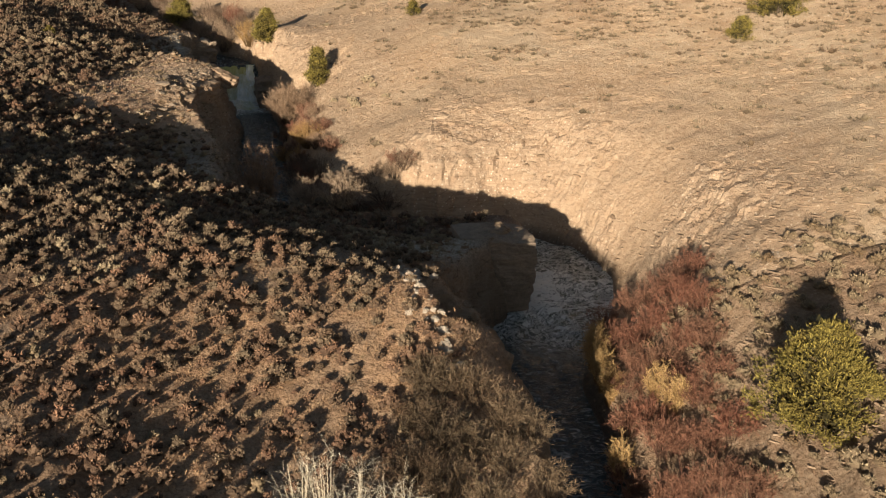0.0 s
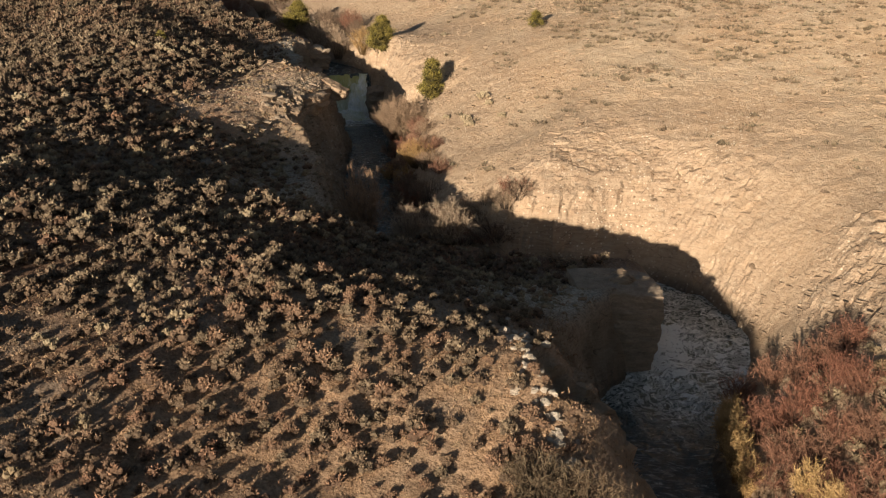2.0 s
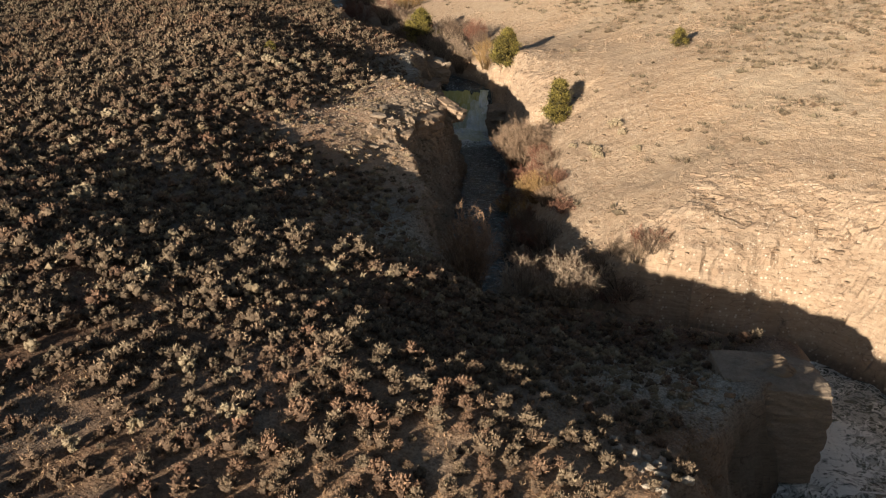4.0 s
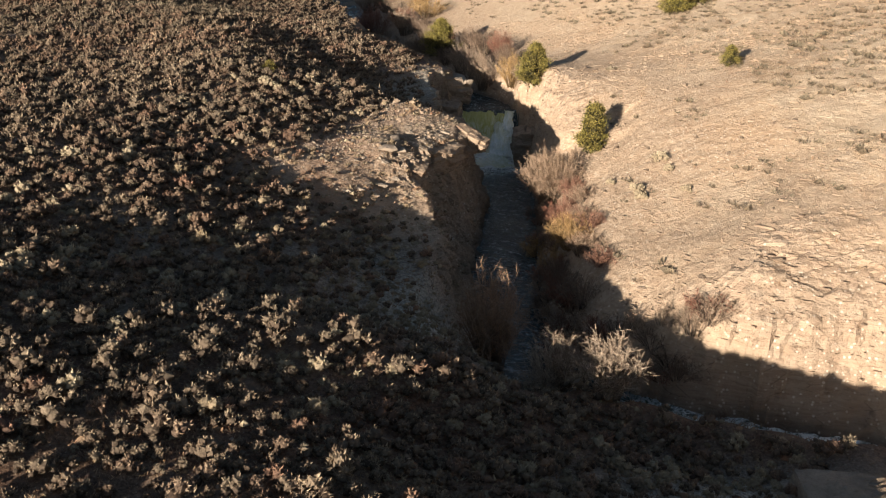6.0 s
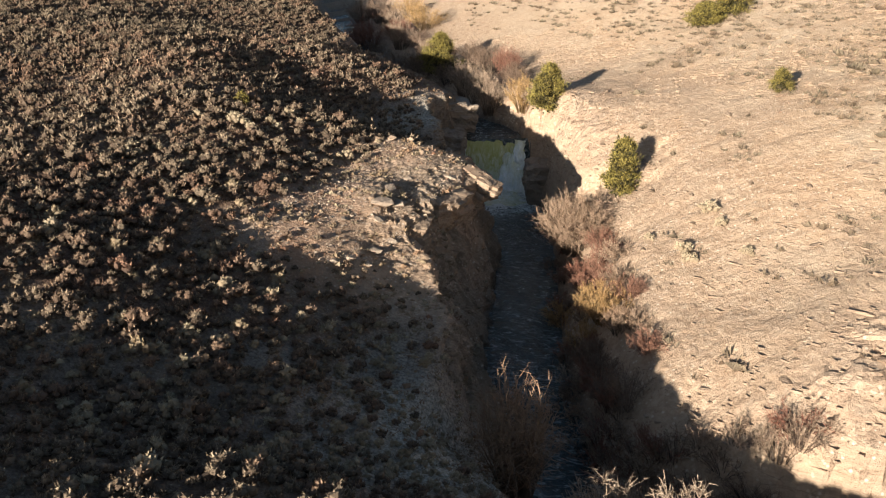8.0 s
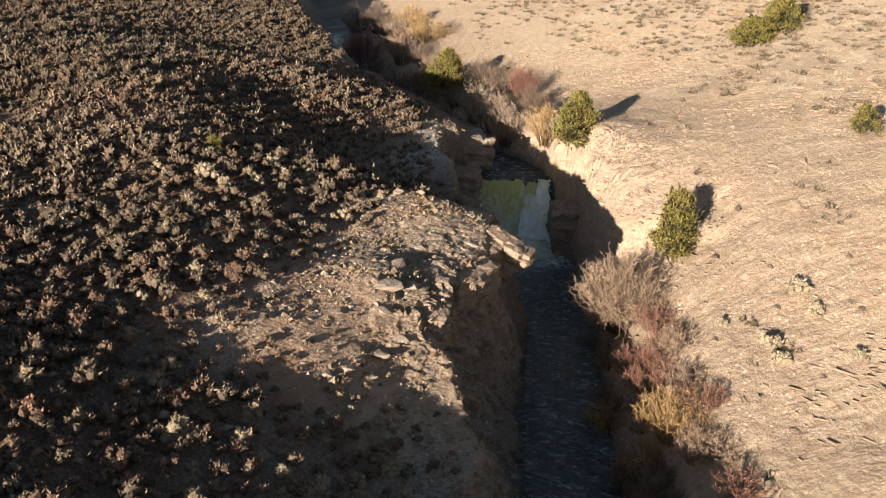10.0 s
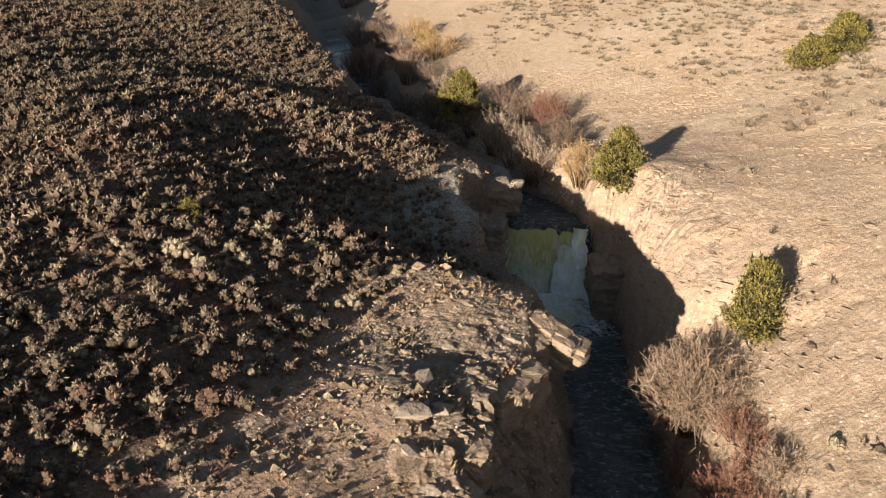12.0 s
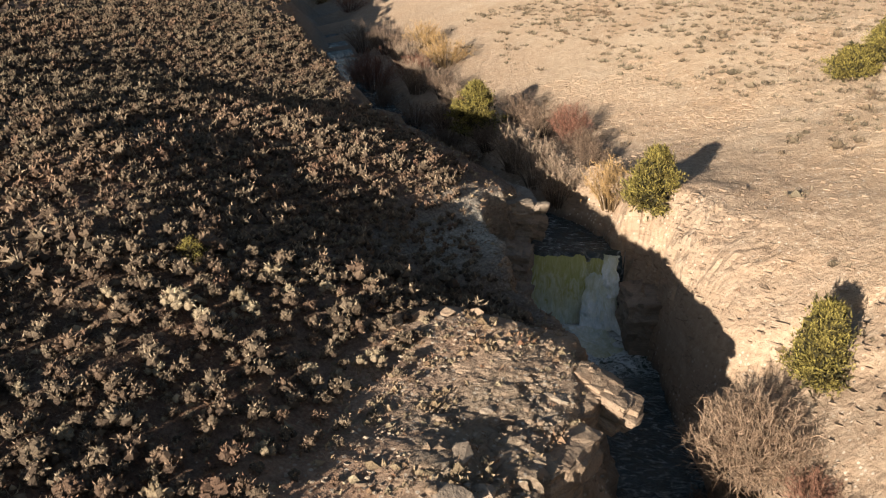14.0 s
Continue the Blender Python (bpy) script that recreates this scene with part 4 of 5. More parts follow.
# small pale tufts on the clay slope
def pale_where(x, y, z, soil, place):
    dense = 0.05 + 0.6 * rough(x - y, (x + y) * 2.2, 9, 4, 131) + np.clip((place["d"] - 15) / 12, 0, 0.9)
    return np.clip(dense * (place["side"] < 0) * np.clip((place["d"] - 3) / 4, 0, 1) * (1 - np.clip(2.2 * soil["rock"], 0, 1)), 0, 1)


def tussock(n=12, heads=2, tall=0.5):
    """A low, open clump of dry leaves and stems about 0.6 m wide."""
    tf = Tuft()
    for k in range(heads):
        c = rng.normal(size=3) * (0.16, 0.08, 0) + (0, 0, 0.03)
        v = OCT_V * rng.uniform(0.6, 1.3, (6, 1)) * rng.uniform(0.12, 0.19) * (1.15, 0.9, tall) + c
        tf.v.append(v), tf.f.append(OCT_F + tf.n), tf.h.append(np.clip(0.3 + 3.2 * v[:, 2], 0.1, 0.9)), tf.t.append(np.zeros(6))
        tf.n += 6
    a, r = rng.uniform(0, 6.3, n), np.sqrt(rng.random(n)) * 0.28
    root = np.stack([np.cos(a) * r * 1.3, np.sin(a) * r * 0.8, 0.03 + 0 * r], 1)
    way = unit(rng.normal(size=(n, 3)) * 0.6 + unit(root) * 0.6 + (0, 0, 0.6)) * rng.uniform(0.08, 0.17, (n, 1))
    tf.blades(root, way, rng.uniform(0.04, 0.08, n), 0.25, 1.0)
    return tf


px, py = scatter(34000, -50, 56, 30, 165, pale_where, 0.62)
grow([tussock(25, 1, 0.6) for _ in range(9)], px, py, np.clip(rng.normal(1.5, 0.55, len(px)), 0.5, 3.0), rng.normal(-0.35, 0.7, len(px)), "small_sagebrush", SAGE_OLIVE,
     "small pale sagebrush tufts dotted over the clay slope", "sagebrush", tints=np.clip(rng.normal(0.25, 0.3, len(px)), 0, 1))


def bank_where(x, y, z, soil, place):
    return np.clip((place["side"] < 0) * (place["run"] > 68) * np.clip((place["d"] - 3.8) / 2, 0, 1) * (place["d"] < 22) * (0.75 + 0.5 * rough(x, y, 5, 2, 181)), 0, 1)


bx, by = scatter(2600, 10, 30, 22, 46, bank_where, 0.7)
grow([sage_tuft(6, 80) for _ in range(6)], bx, by, np.clip(rng.normal(1.0, 0.25, len(bx)), 0.5, 1.6), rng.uniform(0, 6.3, len(bx)), "sagebrush", SAGE_DRY,
     "grey-brown sagebrush round the big juniper", "sagebrush", tints=np.clip(rng.normal(0.2, 0.3, len(bx)), 0, 1))


def grass_tuft(n=8):
    tf = Tuft()
    way = unit(ball(n) + (0, 0, 0.4)) * rng.uniform(0.08, 0.22, (n, 1))
    tf.blades(rng.normal(size=(n, 3)) * (0.12, 0.12, 0), way, rng.uniform(0.025, 0.05, n), 0.2, 1.0)
    return tf


def grass_where(x, y, z, soil, place):
    return np.clip((0.55 + 0.5 * rough(x, y, 5, 3, 141)) * np.clip(place["d"] / 1.5, 0, 1) * (1 - 0.7 * soil["rock"]) * np.where(place["side"] > 0, 1, 0.25), 0, 1)


qx, qy = scatter(24000, -44, 26, 20, 110, grass_where, 0.16)
grow([grass_tuft() for _ in range(5)], qx, qy, np.clip(rng.normal(0.9, 0.3, len(qx)), 0.3, 1.8), rng.uniform(0, 6.3, len(qx)), "dry_grass", GRASS,
     "short dry brown grass tufts between the bushes", "grass", tints=np.clip(rng.normal(0.35, 0.35, len(qx)), 0, 1))


def spur_tuft_where(x, y, z, soil, place):
    return np.clip(soil["nose"] * (0.55 + 0.6 * rough(x, y, 3, 3, 231)) * np.clip(place["d"] / 2, 0, 1) + 0.35 * soil["grey"] * (y > 42), 0, 1)


hx, hy = scatter(9000, -33, 2, 42, 90, spur_tuft_where, 0.34)
grow([tussock(16, 2, 0.5) for _ in range(8)], hx, hy, np.clip(rng.normal(0.7, 0.3, len(hx)), 0.25, 1.5), rng.uniform(0, 6.3, len(hx)), "dry_tuft", SAGE_DRY,
     "small dry tufts scattered over the rocky spur", "tuft", tints=np.clip(rng.normal(0.3, 0.3, len(hx)), 0, 1))


# low dry undergrowth between the sagebrush
def cover_where(x, y, z, soil, place):
    return np.clip((place["side"] > 0) * np.clip((place["d"] - 1) / 2, 0, 1) * (0.8 + 0.4 * rough(x, y, 6, 3, 251)) * (1 - 0.8 * soil["nose"]) * (y - 0.3 * x > 44) * (1 - 0.3 * soil["rock"]) * (x > -7 - 0.93 * (y - 13)), 0, 1)


cx, cy = scatter(34000, -50, 2, 40, 118, cover_where, 0.36)
cover = rng.random(len(cx)) < 0.5
for some, material, label in ((cover, SAGE_DRY, "low dry grey-brown undergrowth between the sagebrush"), (~cover, GRASS, "low rusty dry undergrowth between the sagebrush")):
    grow([tussock(13, 1, 0.6) for _ in range(6)], cx[some], cy[some], np.clip(rng.normal(0.95, 0.35, some.sum()), 0.4, 1.8), rng.uniform(0, 6.3, some.sum()), "undergrowth", material, label, "undergrowth",
         tints=np.clip(rng.normal(0.3, 0.3, some.sum()), 0, 1))


def litter_where(x, y, z, soil, place):
    return np.clip((place["side"] > 0) * (0.75 + 0.4 * rough(x, y, 4, 3, 211)) * np.clip(place["d"] / 2, 0, 1), 0, 1)


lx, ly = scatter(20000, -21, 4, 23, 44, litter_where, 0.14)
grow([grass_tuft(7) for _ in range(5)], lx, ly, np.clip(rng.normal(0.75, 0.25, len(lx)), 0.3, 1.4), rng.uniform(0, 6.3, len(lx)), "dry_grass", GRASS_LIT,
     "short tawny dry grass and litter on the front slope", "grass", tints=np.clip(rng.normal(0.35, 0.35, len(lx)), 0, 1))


def shrub(name, x, y, height, width, material, n=420, tint=0.0, lean=(0.0, 0.0), label="", category="willow", droop=0.3, group="willows along the creek", twig=0.034):
    """A bare shrub: stems that fan out of one root, each with many fine twigs."""
    z = float(heights(np.array([x]), np.array([y]))[0])
    thing = tagged(new(name), label, category, group)
    thing.location = (x, y, z - 0.1)
    m, n = max(int(n / 14), 12), int(n * 0.7)
    a, r = rng.uniform(0, 6.3, m), np.sqrt(rng.random(m))
    tip = np.stack([np.cos(a) * r * width / 2 + lean[0], np.sin(a) * r * width / 2 + lean[1], height * (1.0 - 0.45 * r ** 2) * rng.uniform(0.7, 1.0, m)], 1)
    root = np.stack([np.cos(a) * r * width * 0.16, np.sin(a) * r * width * 0.16, np.zeros(m)], 1)
    bend = (root + tip) / 2 * (0.75, 0.75, 1.2)
    st = Tuft()
    if name == "bare_sapling":
        for k in range(m):
            one = Tuft()
            one.stems(root[k:k + 1], bend[k:k + 1], tip[k:k + 1], rng.uniform(0.03, 0.06, 1) * (0.6 + height / 5), 0.0, 0.5, tint)
            new("stem", one.mesh("stem", material)).parent = thing
    else:
        st.stems(root, bend, tip, rng.uniform(0.03, 0.07, m) * (0.6 + height / 5), 0.0, 0.5, tint)
        new("stem", st.mesh("stem", material)).parent = thing
    tw = Tuft()
    i = rng.integers(0, m, n)
    t = rng.uniform(0.3, 1.0, (n, 1))
    p = root[i] * (1 - t) ** 2 + bend[i] * 2 * t * (1 - t) + tip[i] * t * t
    d = unit(unit(tip[i] - root[i]) * 0.8 + rng.normal(size=(n, 3)) * 0.55)
    q = p + d * rng.uniform(0.16, 0.34, (n, 1)) * height * (0.5 + 0.2 * width / height)
    c = (p + q) / 2 + (0, 0, 0.06 * height)
    q[:, 2] = np.maximum(q[:, 2] - droop * 0.1 * height, 0.05)
    tw.stems(p, c, q, twig * (0.7 + height / 8), 0.35, 1.0, tint, 1)
    k = int(n * 1.9)
    j = rng.integers(0, n, k)
    s = rng.uniform(0.2, 1.0, (k, 1))
    o = p[j] * (1 - s) ** 2 + c[j] * 2 * s * (1 - s) + q[j] * s * s
    tw.blades(o, unit(unit(q[j] - p[j]) + rng.normal(size=(k, 3)) * 0.6) * rng.uniform(0.12, 0.3, (k, 1)) * (0.5 + height / 4), twig * 0.9, 0.6, 1.0, tint)
    twigs = new("crown", tw.mesh("crown", material))
    twigs.parent = thing
    return thing


def juniper(x, y, height, width, pointed=0.6, n=230, tint=0.1, label="yellow-green juniper tree on the dry slope"):
    """Trunk with limbs and a crown of leafy clumps."""
    z = float(heights(np.array([x]), np.array([y]))[0])
    thing = tagged(new("juniper_tree"), label, "tree", "junipers")
    thing.location = (x, y, z - 0.1)
    tr = Tuft()
    tr.stems(np.zeros((1, 3)), np.array([[0.05, 0.03, height * 0.4]]), np.array([[0.0, 0.05, height * 0.85]]), 0.09 * height, 0, 0.3, 0, 6)
    k = 12
    a = rng.uniform(0, 6.3, k)
    zz = rng.uniform(0.1, 0.65, k) * height
    reach = width * 0.36 * (1 - zz / height * 0.6)
    tip = np.stack([np.cos(a) * reach, np.sin(a) * reach, zz + 0.2 * height], 1)
    base = np.stack([0 * a, 0 * a, zz], 1)
    tr.stems(base, (base + tip) / 2 + (0, 0, -0.05), tip, 0.03 * height, 0, 0.3, 0, 3)
    trunk = new("trunk", tr.mesh("trunk", BARK))
    trunk.parent = thing
    cr = Tuft()
    a, f = rng.uniform(0, 6.3, n), rng.random(n) ** 0.8
    open_gap = np.sin(a * 2.0 + 7 * f) * np.sin(9 * f + a) < 0.55
    a, f = a[open_gap], f[open_gap]
    n = len(a)
    cone = np.clip((f + 0.06) / 0.2, 0, 1) * (1.02 - f) ** 0.75
    bell = np.sin(np.pi * np.clip(f * 0.9 + 0.1, 0, 1) ** 0.6) ** 0.8
    prof = pointed * cone + (1 - pointed) * bell
    prof = prof * (1 + 0.2 * np.sin(a * 3 + f * 9 + height) + 0.27 * np.sin(a * 5 - f * 19) * np.sin(f * 24 + a * 2)) * np.where(rng.random(n) < 0.25, rng.uniform(0.2, 0.9, n), rng.uniform(0.85, 1.08, n))
    c = np.stack([np.cos(a) * prof * width / 2, np.sin(a) * prof * width / 2, (0.06 + 0.92 * f) * height], 1)
    m = 62
    big = min(0.1 * (height + width) / 2, 0.27)
    cc = np.repeat(c, m, 0) + rng.normal(size=(n * m, 3)) * big * (0.8, 0.8, 0.5)
    d = unit(np.repeat(unit(c - (0, 0, height * 0.3)), m, 0) * 0.7 + rng.normal(size=(n * m, 3)) * 0.6 + (0, 0, 0.55))
    cr.blades(cc, d * rng.uniform(0.4, 0.95, (n * m, 1)) * big, rng.uniform(0.2, 0.36, n * m) * big, 0.2, 1.0, np.repeat(np.clip(rng.normal(tint, 0.2, n), 0, 1), m))
    # blades inside the crown, coloured near black for the shade in its gaps
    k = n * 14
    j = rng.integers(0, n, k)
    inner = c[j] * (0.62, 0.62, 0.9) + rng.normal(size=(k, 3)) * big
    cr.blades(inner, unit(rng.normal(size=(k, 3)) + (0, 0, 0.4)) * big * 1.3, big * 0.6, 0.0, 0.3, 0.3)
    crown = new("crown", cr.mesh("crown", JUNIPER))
    crown.parent = thing
    return thing


juniper(16.9, 33.2, 4.9, 5.3, 0.6, 330, label="large rounded yellow-green juniper above the creek bank")
juniper(-13.0, 91.2, 3.6, 2.3, 0.9, 190, label="narrow conical yellow-green juniper beside a bare willow")
juniper(-20.9, 105.4, 3.6, 2.9, 0.6, 200, label="rounded yellow-green juniper above the waterfall ledge")
juniper(-36.6, 125.4, 4.4, 4.2, 0.55, 230, label="round bright juniper among creek willows")
juniper(-9.6, 121.6, 2.0, 3.4, 0.4, 110)
juniper(-7.4, 122.8, 2.9, 3.0, 0.4, 120)
juniper(-3.5, 98, 1.6, 1.6, 0.4, 60, label="small yellow-green juniper bush on the pale slope")
juniper(25.0, 76.4, 1.9, 2.0, 0.4, 60, label="small yellow-green juniper bush on the pale slope")
juniper(28.9, 79.4, 2.6, 4.4, 0.4, 120)
juniper(-36.2, 82.7, 0.9, 1.1, 0.3, 70, 0.0, label="small yellow rabbitbrush among the sagebrush")

W = "bare grey-tan willow thicket on the creek bank"
shrub("willow_shrub", -15.4, 87.9, 4.2, 5.8, TWIG_GREY, 4200, 0.4, label="big bare grey-tan willow below a juniper")
shrub("willow_shrub", -14.2, 82.8, 1.8, 2.4, TWIG_RED, 500, 0.1, label="low reddish bare willow on the creek bank")
shrub("willow_shrub", -12.0, 76.4, 2.5, 3.4, TWIG_GOLD, 1000, 0.2, label="golden-orange willow shrub beside the dark water")
shrub("willow_shrub", -11.0, 74.5, 1.6, 2.6, TWIG_GREY, 500, 0.6, label=W)
shrub("willow_shrub", -13.5, 62.4, 6.2, 3.6, TWIG_GREY, 1500, 0.7, label="reddish bare willow standing in the shaded creek")
shrub("willow_shrub", -9.4, 58.6, 3.8, 3.4, TWIG_GREY, 1300, 0.0, label=W)
shrub("willow_shrub", -6.9, 57.5, 3.3, 3.2, TWIG_GREY, 1100, 0.0, label=W)
for x, y, h in ((-11.4, 71.6, 1.7), (-9.9, 69.0, 1.8), (-8.6, 65.0, 1.3), (-6.6, 64.2, 1.6), (-4.2, 63.6, 1.3), (-1.8, 63.1, 1.2), (0.8, 62.9, 1.1), (3.4, 62.6, 1.0), (6.0, 61.9, 1.0)):
    pale_one = y == 65.0
    shrub("willow_shrub", x, y, h, 3.4, TWIG_GREY if pale_one else TWIG_DARK, 700, 0.1, label="pale grey bare willow at the creek bend" if pale_one else "dark bare willow on the shaded bank")
for k in range(34):
    s_run = 30 + k * 0.62 + rng.uniform(-0.3, 0.3)
    wx, wy, ww = (float(np.interp(s_run, RUN, LINE[:, q])) for q in (0, 1, 3))
    ax, ay = (float(np.interp(s_run + 1, RUN, LINE[:, q]) - np.interp(s_run - 1, RUN, LINE[:, q])) / 2 for q in (0, 1))
    away = ww + rng.uniform(0.3, 1.9)
    shrub("low_willow", wx - ay * away, wy + ax * away, rng.uniform(0.9, 1.7), rng.uniform(1.8, 2.8), (TWIG_DARK, TWIG_GREY, TWIG_RED)[k % 3], 300, rng.uniform(0.0, 0.4), label="low dry brush under the shaded bend wall", group="low brush along the creek")
BRUSH = "low tangled reddish-brown brush at the water's edge"
for k in range(26):
    s_run = 12 + k * 1.15 + rng.uniform(-0.4, 0.4)
    wx, wy, ww = (float(np.interp(s_run, RUN, LINE[:, q])) for q in (0, 1, 3))
    away = ww + rng.uniform(0.3, 2.2)
    shrub("low_willow", wx + away, wy + 0.2 * away, rng.uniform(0.7, 1.4), rng.uniform(1.5, 2.4), (TWIG_RED, TWIG_DARK, TWIG_GREY)[k % 3], 260, rng.uniform(0.1, 0.7), label=BRUSH, group="low brush along the creek")
for x, y, h, mat, lab in ((-15.0, 80.2, 1.5, TWIG_GOLD, "golden willow shrub beside the dark water"), (-13.4, 80.6, 1.8, TWIG_RED, "low reddish bare willow on the creek bank"),
                          (-12.9, 75.9, 1.6, TWIG_GOLD, "golden willow shrub beside the dark water"), (-12.2, 73.4, 1.9, TWIG_DARK, "dark bare willow on the shaded bank")):
    shrub("willow_shrub", x, y, h, 2.4, mat, 600, 0.3, label=lab)
for x, y, h, mat in ((-13.6, 85.2, 1.5, TWIG_RED), (-12.9, 83.6, 1.5, TWIG_RED), (-12.2, 82.0, 1.4, TWIG_GREY), (-13.4, 82.2, 1.6, TWIG_RED), (-12.6, 80.4, 1.3, TWIG_RED), (-11.6, 79.2, 1.2, TWIG_GREY), (-10.8, 77.0, 1.2, TWIG_RED), (-10.2, 74.2, 1.1, TWIG_GREY), (-9.4, 71.8, 1.1, TWIG_RED)):
    shrub("low_willow", x, y, h, 2.4, mat, 620, 0.35, label=BRUSH, group="low brush along the creek")
for x, y, size in ((-7.3, 83.4, 1.7), (-8.4, 79.9, 1.6), (-8.0, 78.8, 1.4), (-6.6, 81.6, 1.2), (-10.4, 82.4, 1.0), (-5.2, 78.0, 1.2)):
    bush = tagged(new("sagebrush", sage_tuft(12, 220, 0.0, 0.8).mesh("sagebrush", SAGE_PALE)), "pale silvery sagebrush on the clay slope", "sagebrush", "pale bushes on the clay slope")
    bush.matrix_world = pose(x, y, float(heights(np.array([x]), np.array([y]))[0]) - 0.05, 0, 0, 30 * size) @ Matrix.Scale(size, 4)
for k in range(30):
    row = k // 5
    x, y = 10.3 + (k % 5) * 1.1 - 0.2 * row + rng.uniform(-0.4, 0.4), 47.5 - row * 3.2 + rng.uniform(-0.8, 0.8)
    shrub("willow_shrub", x, y, rng.uniform(1.6, 2.4), rng.uniform(2.3, 3.1), TWIG_RED, 640, rng.uniform(0, 0.5), label="dense reddish-brown bare willow thicket by the rapids")
for x, y in ((9.2, 46.2), (9.0, 45.3), (8.8, 44.4), (9.1, 43.7), (8.9, 42.8), (9.0, 41.8), (9.2, 40.6), (8.9, 35.4), (11.2, 38.8), (11.8, 37.6)):
    shrub("reed_clump", x, y, 2.9, 1.3, TWIG_REED, 420, 0.0, label="golden dry reeds at the water's edge", category="reeds", group="reeds by the rapids")
RED_UP, GOLD_UP = "dark reddish bare willow upstream of the waterfall", "orange-brown bare willow above the waterfall"
for x, y, h, w, mat, lab in (
        (-27.4, 111.0, 3.6, 3.6, TWIG_GREY, W), (-29.3, 113.8, 3.9, 4.0, TWIG_GREY, W), (-31.4, 116.8, 3.7, 3.8, TWIG_GREY, W), (-23.6, 108.0, 3.4, 3.6, TWIG_GOLD, GOLD_UP), (-22.4, 106.6, 1.7, 2.2, TWIG_GREY, W),
        (-25.6, 113.2, 1.6, 2.4, TWIG_DARK, RED_UP), (-28.2, 120.6, 3.2, 3.4, TWIG_RED, RED_UP), (-30.4, 122.6, 3.0, 4.2, TWIG_DARK, RED_UP), (-26.6, 116.8, 2.2, 3.2, TWIG_DARK, RED_UP), (-33.4, 127.4, 2.8, 4.2, TWIG_DARK, RED_UP),
        (-34.6, 121.4, 2.4, 3.6, TWIG_DARK, RED_UP), (-38.8, 123.8, 2.6, 3.6, TWIG_DARK, RED_UP), (-41.0, 133.6, 2.4, 3.2, TWIG_GREY, W), (-43.5, 130.5, 2.6, 4.2, TWIG_DARK, RED_UP), (-46.2, 139.2, 3.8, 5.6, TWIG_GREY, W),
        (-45.4, 146.4, 3.8, 6.0, TWIG_GOLD, GOLD_UP), (-49.2, 137.5, 3.0, 4.6, TWIG_DARK, RED_UP), (-52.6, 144.2, 4.6, 5.6, TWIG_RED, RED_UP), (-55.2, 147.6, 4.4, 5.0, TWIG_RED, RED_UP), (-49.8, 148.0, 3.4, 5.4, TWIG_GREY, W),
        (-55.8, 158.0, 4.0, 7.0, TWIG_DARK, RED_UP), (-51.0, 156.5, 3.4, 5.0, TWIG_GOLD, GOLD_UP), (-61.0, 163.0, 4.0, 7.0, TWIG_DARK, RED_UP), (-74.0, 190.0, 3.4, 7.0, TWIG_RED, RED_UP), (-84.0, 202.0, 3.0, 6.0, TWIG_GOLD, GOLD_UP),
        (-40.2, 128.4, 2.6, 3.8, TWIG_DARK, RED_UP), (-42.6, 136.4, 2.8, 4.2, TWIG_DARK, RED_UP), (-47.6, 142.6, 3.2, 4.6, TWIG_RED, RED_UP), (-51.6, 150.6, 3.4, 5.0, TWIG_DARK, RED_UP), (-38.0, 130.6, 2.4, 3.4, TWIG_RED, RED_UP), (-36.0, 119.8, 2.2, 3.0, TWIG_DARK, RED_UP)):
    shrub("willow_shrub", x, y, h, w, mat, 950, 0.15, label=lab)
for x, y, h, w in ((-3.7, 20.9, 4.3, 1.7), (-2.9, 21.0, 4.8, 1.5), (-2.1, 21.1, 4.6, 1.5), (-1.2, 21.2, 4.2, 1.4), (-0.4, 21.4, 4.8, 1.3)):
    shrub("bare_sapling", x, y, h, w, TWIG_WHITE, 210, 0.0, label="pale bare sapling with white upright twigs", category="sapling", group="bare saplings", twig=0.012)
for k in range(15):
    x, y = -0.6 + 1.25 * (k % 5) + rng.uniform(-0.4, 0.4), 30.6 - 2.3 * (k // 5) - 0.25 * (k % 5) + rng.uniform(-0.6, 0.6)
    shrub("bare_shrub", x, y, rng.uniform(1.5, 2.2), rng.uniform(2.2, 2.8), TWIG_OLIVE, 560, rng.uniform(0, 0.5), label="dark bare shrub on the steep bank", category="shrub", group="bare shrubs on the bank")


# ---------------------------------------------------------------- rocks
def stone_mesh(name, seed, shape, material, points=16):
    """A broken angular stone about 1 m wide: the hull of scattered points."""
    r = np.random.default_rng(seed)
    bm = bmesh.new()
    for v in unit(r.normal(size=(points, 3))) * 0.5 * r.uniform(0.75, 1.0, (points, 1)) * shape:
        bm.verts.new(v)
    bmesh.ops.convex_hull(bm, input=bm.verts)
    bmesh.ops.delete(bm, geom=[v for v in bm.verts if not v.link_faces], context="VERTS")
    me = bpy.data.meshes.new(name)
    bm.to_mesh(me)
    bm.free()
    me.materials.append(material)
    return me


pale_stones = [stone_mesh("stone", k, (1, 0.8, 0.7), ROCK_PALE) for k in range(6)]
tan_stones = [stone_mesh("stone", 10 + k, (1, 0.75, 0.55), ROCK_TAN) for k in range(6)]
slabs = [stone_mesh("rock_slab", 20 + k, (1, 0.6, 0.22), ROCK_TAN) for k in range(6)]


def lay(meshes, name, x, y, size, label, category, group, sink=-0.05):
    z = heights(x, y)
    for k in range(len(x)):
        ob = tagged(new(name, meshes[k % len(meshes)]), label, category, group)
        ob.matrix_world = pose(x[k], y[k], z[k] - sink * size[k], rng.uniform(-9, 9), rng.uniform(-9, 9), rng.uniform(0, 360)) @ Matrix.Scale(size[k], 4)


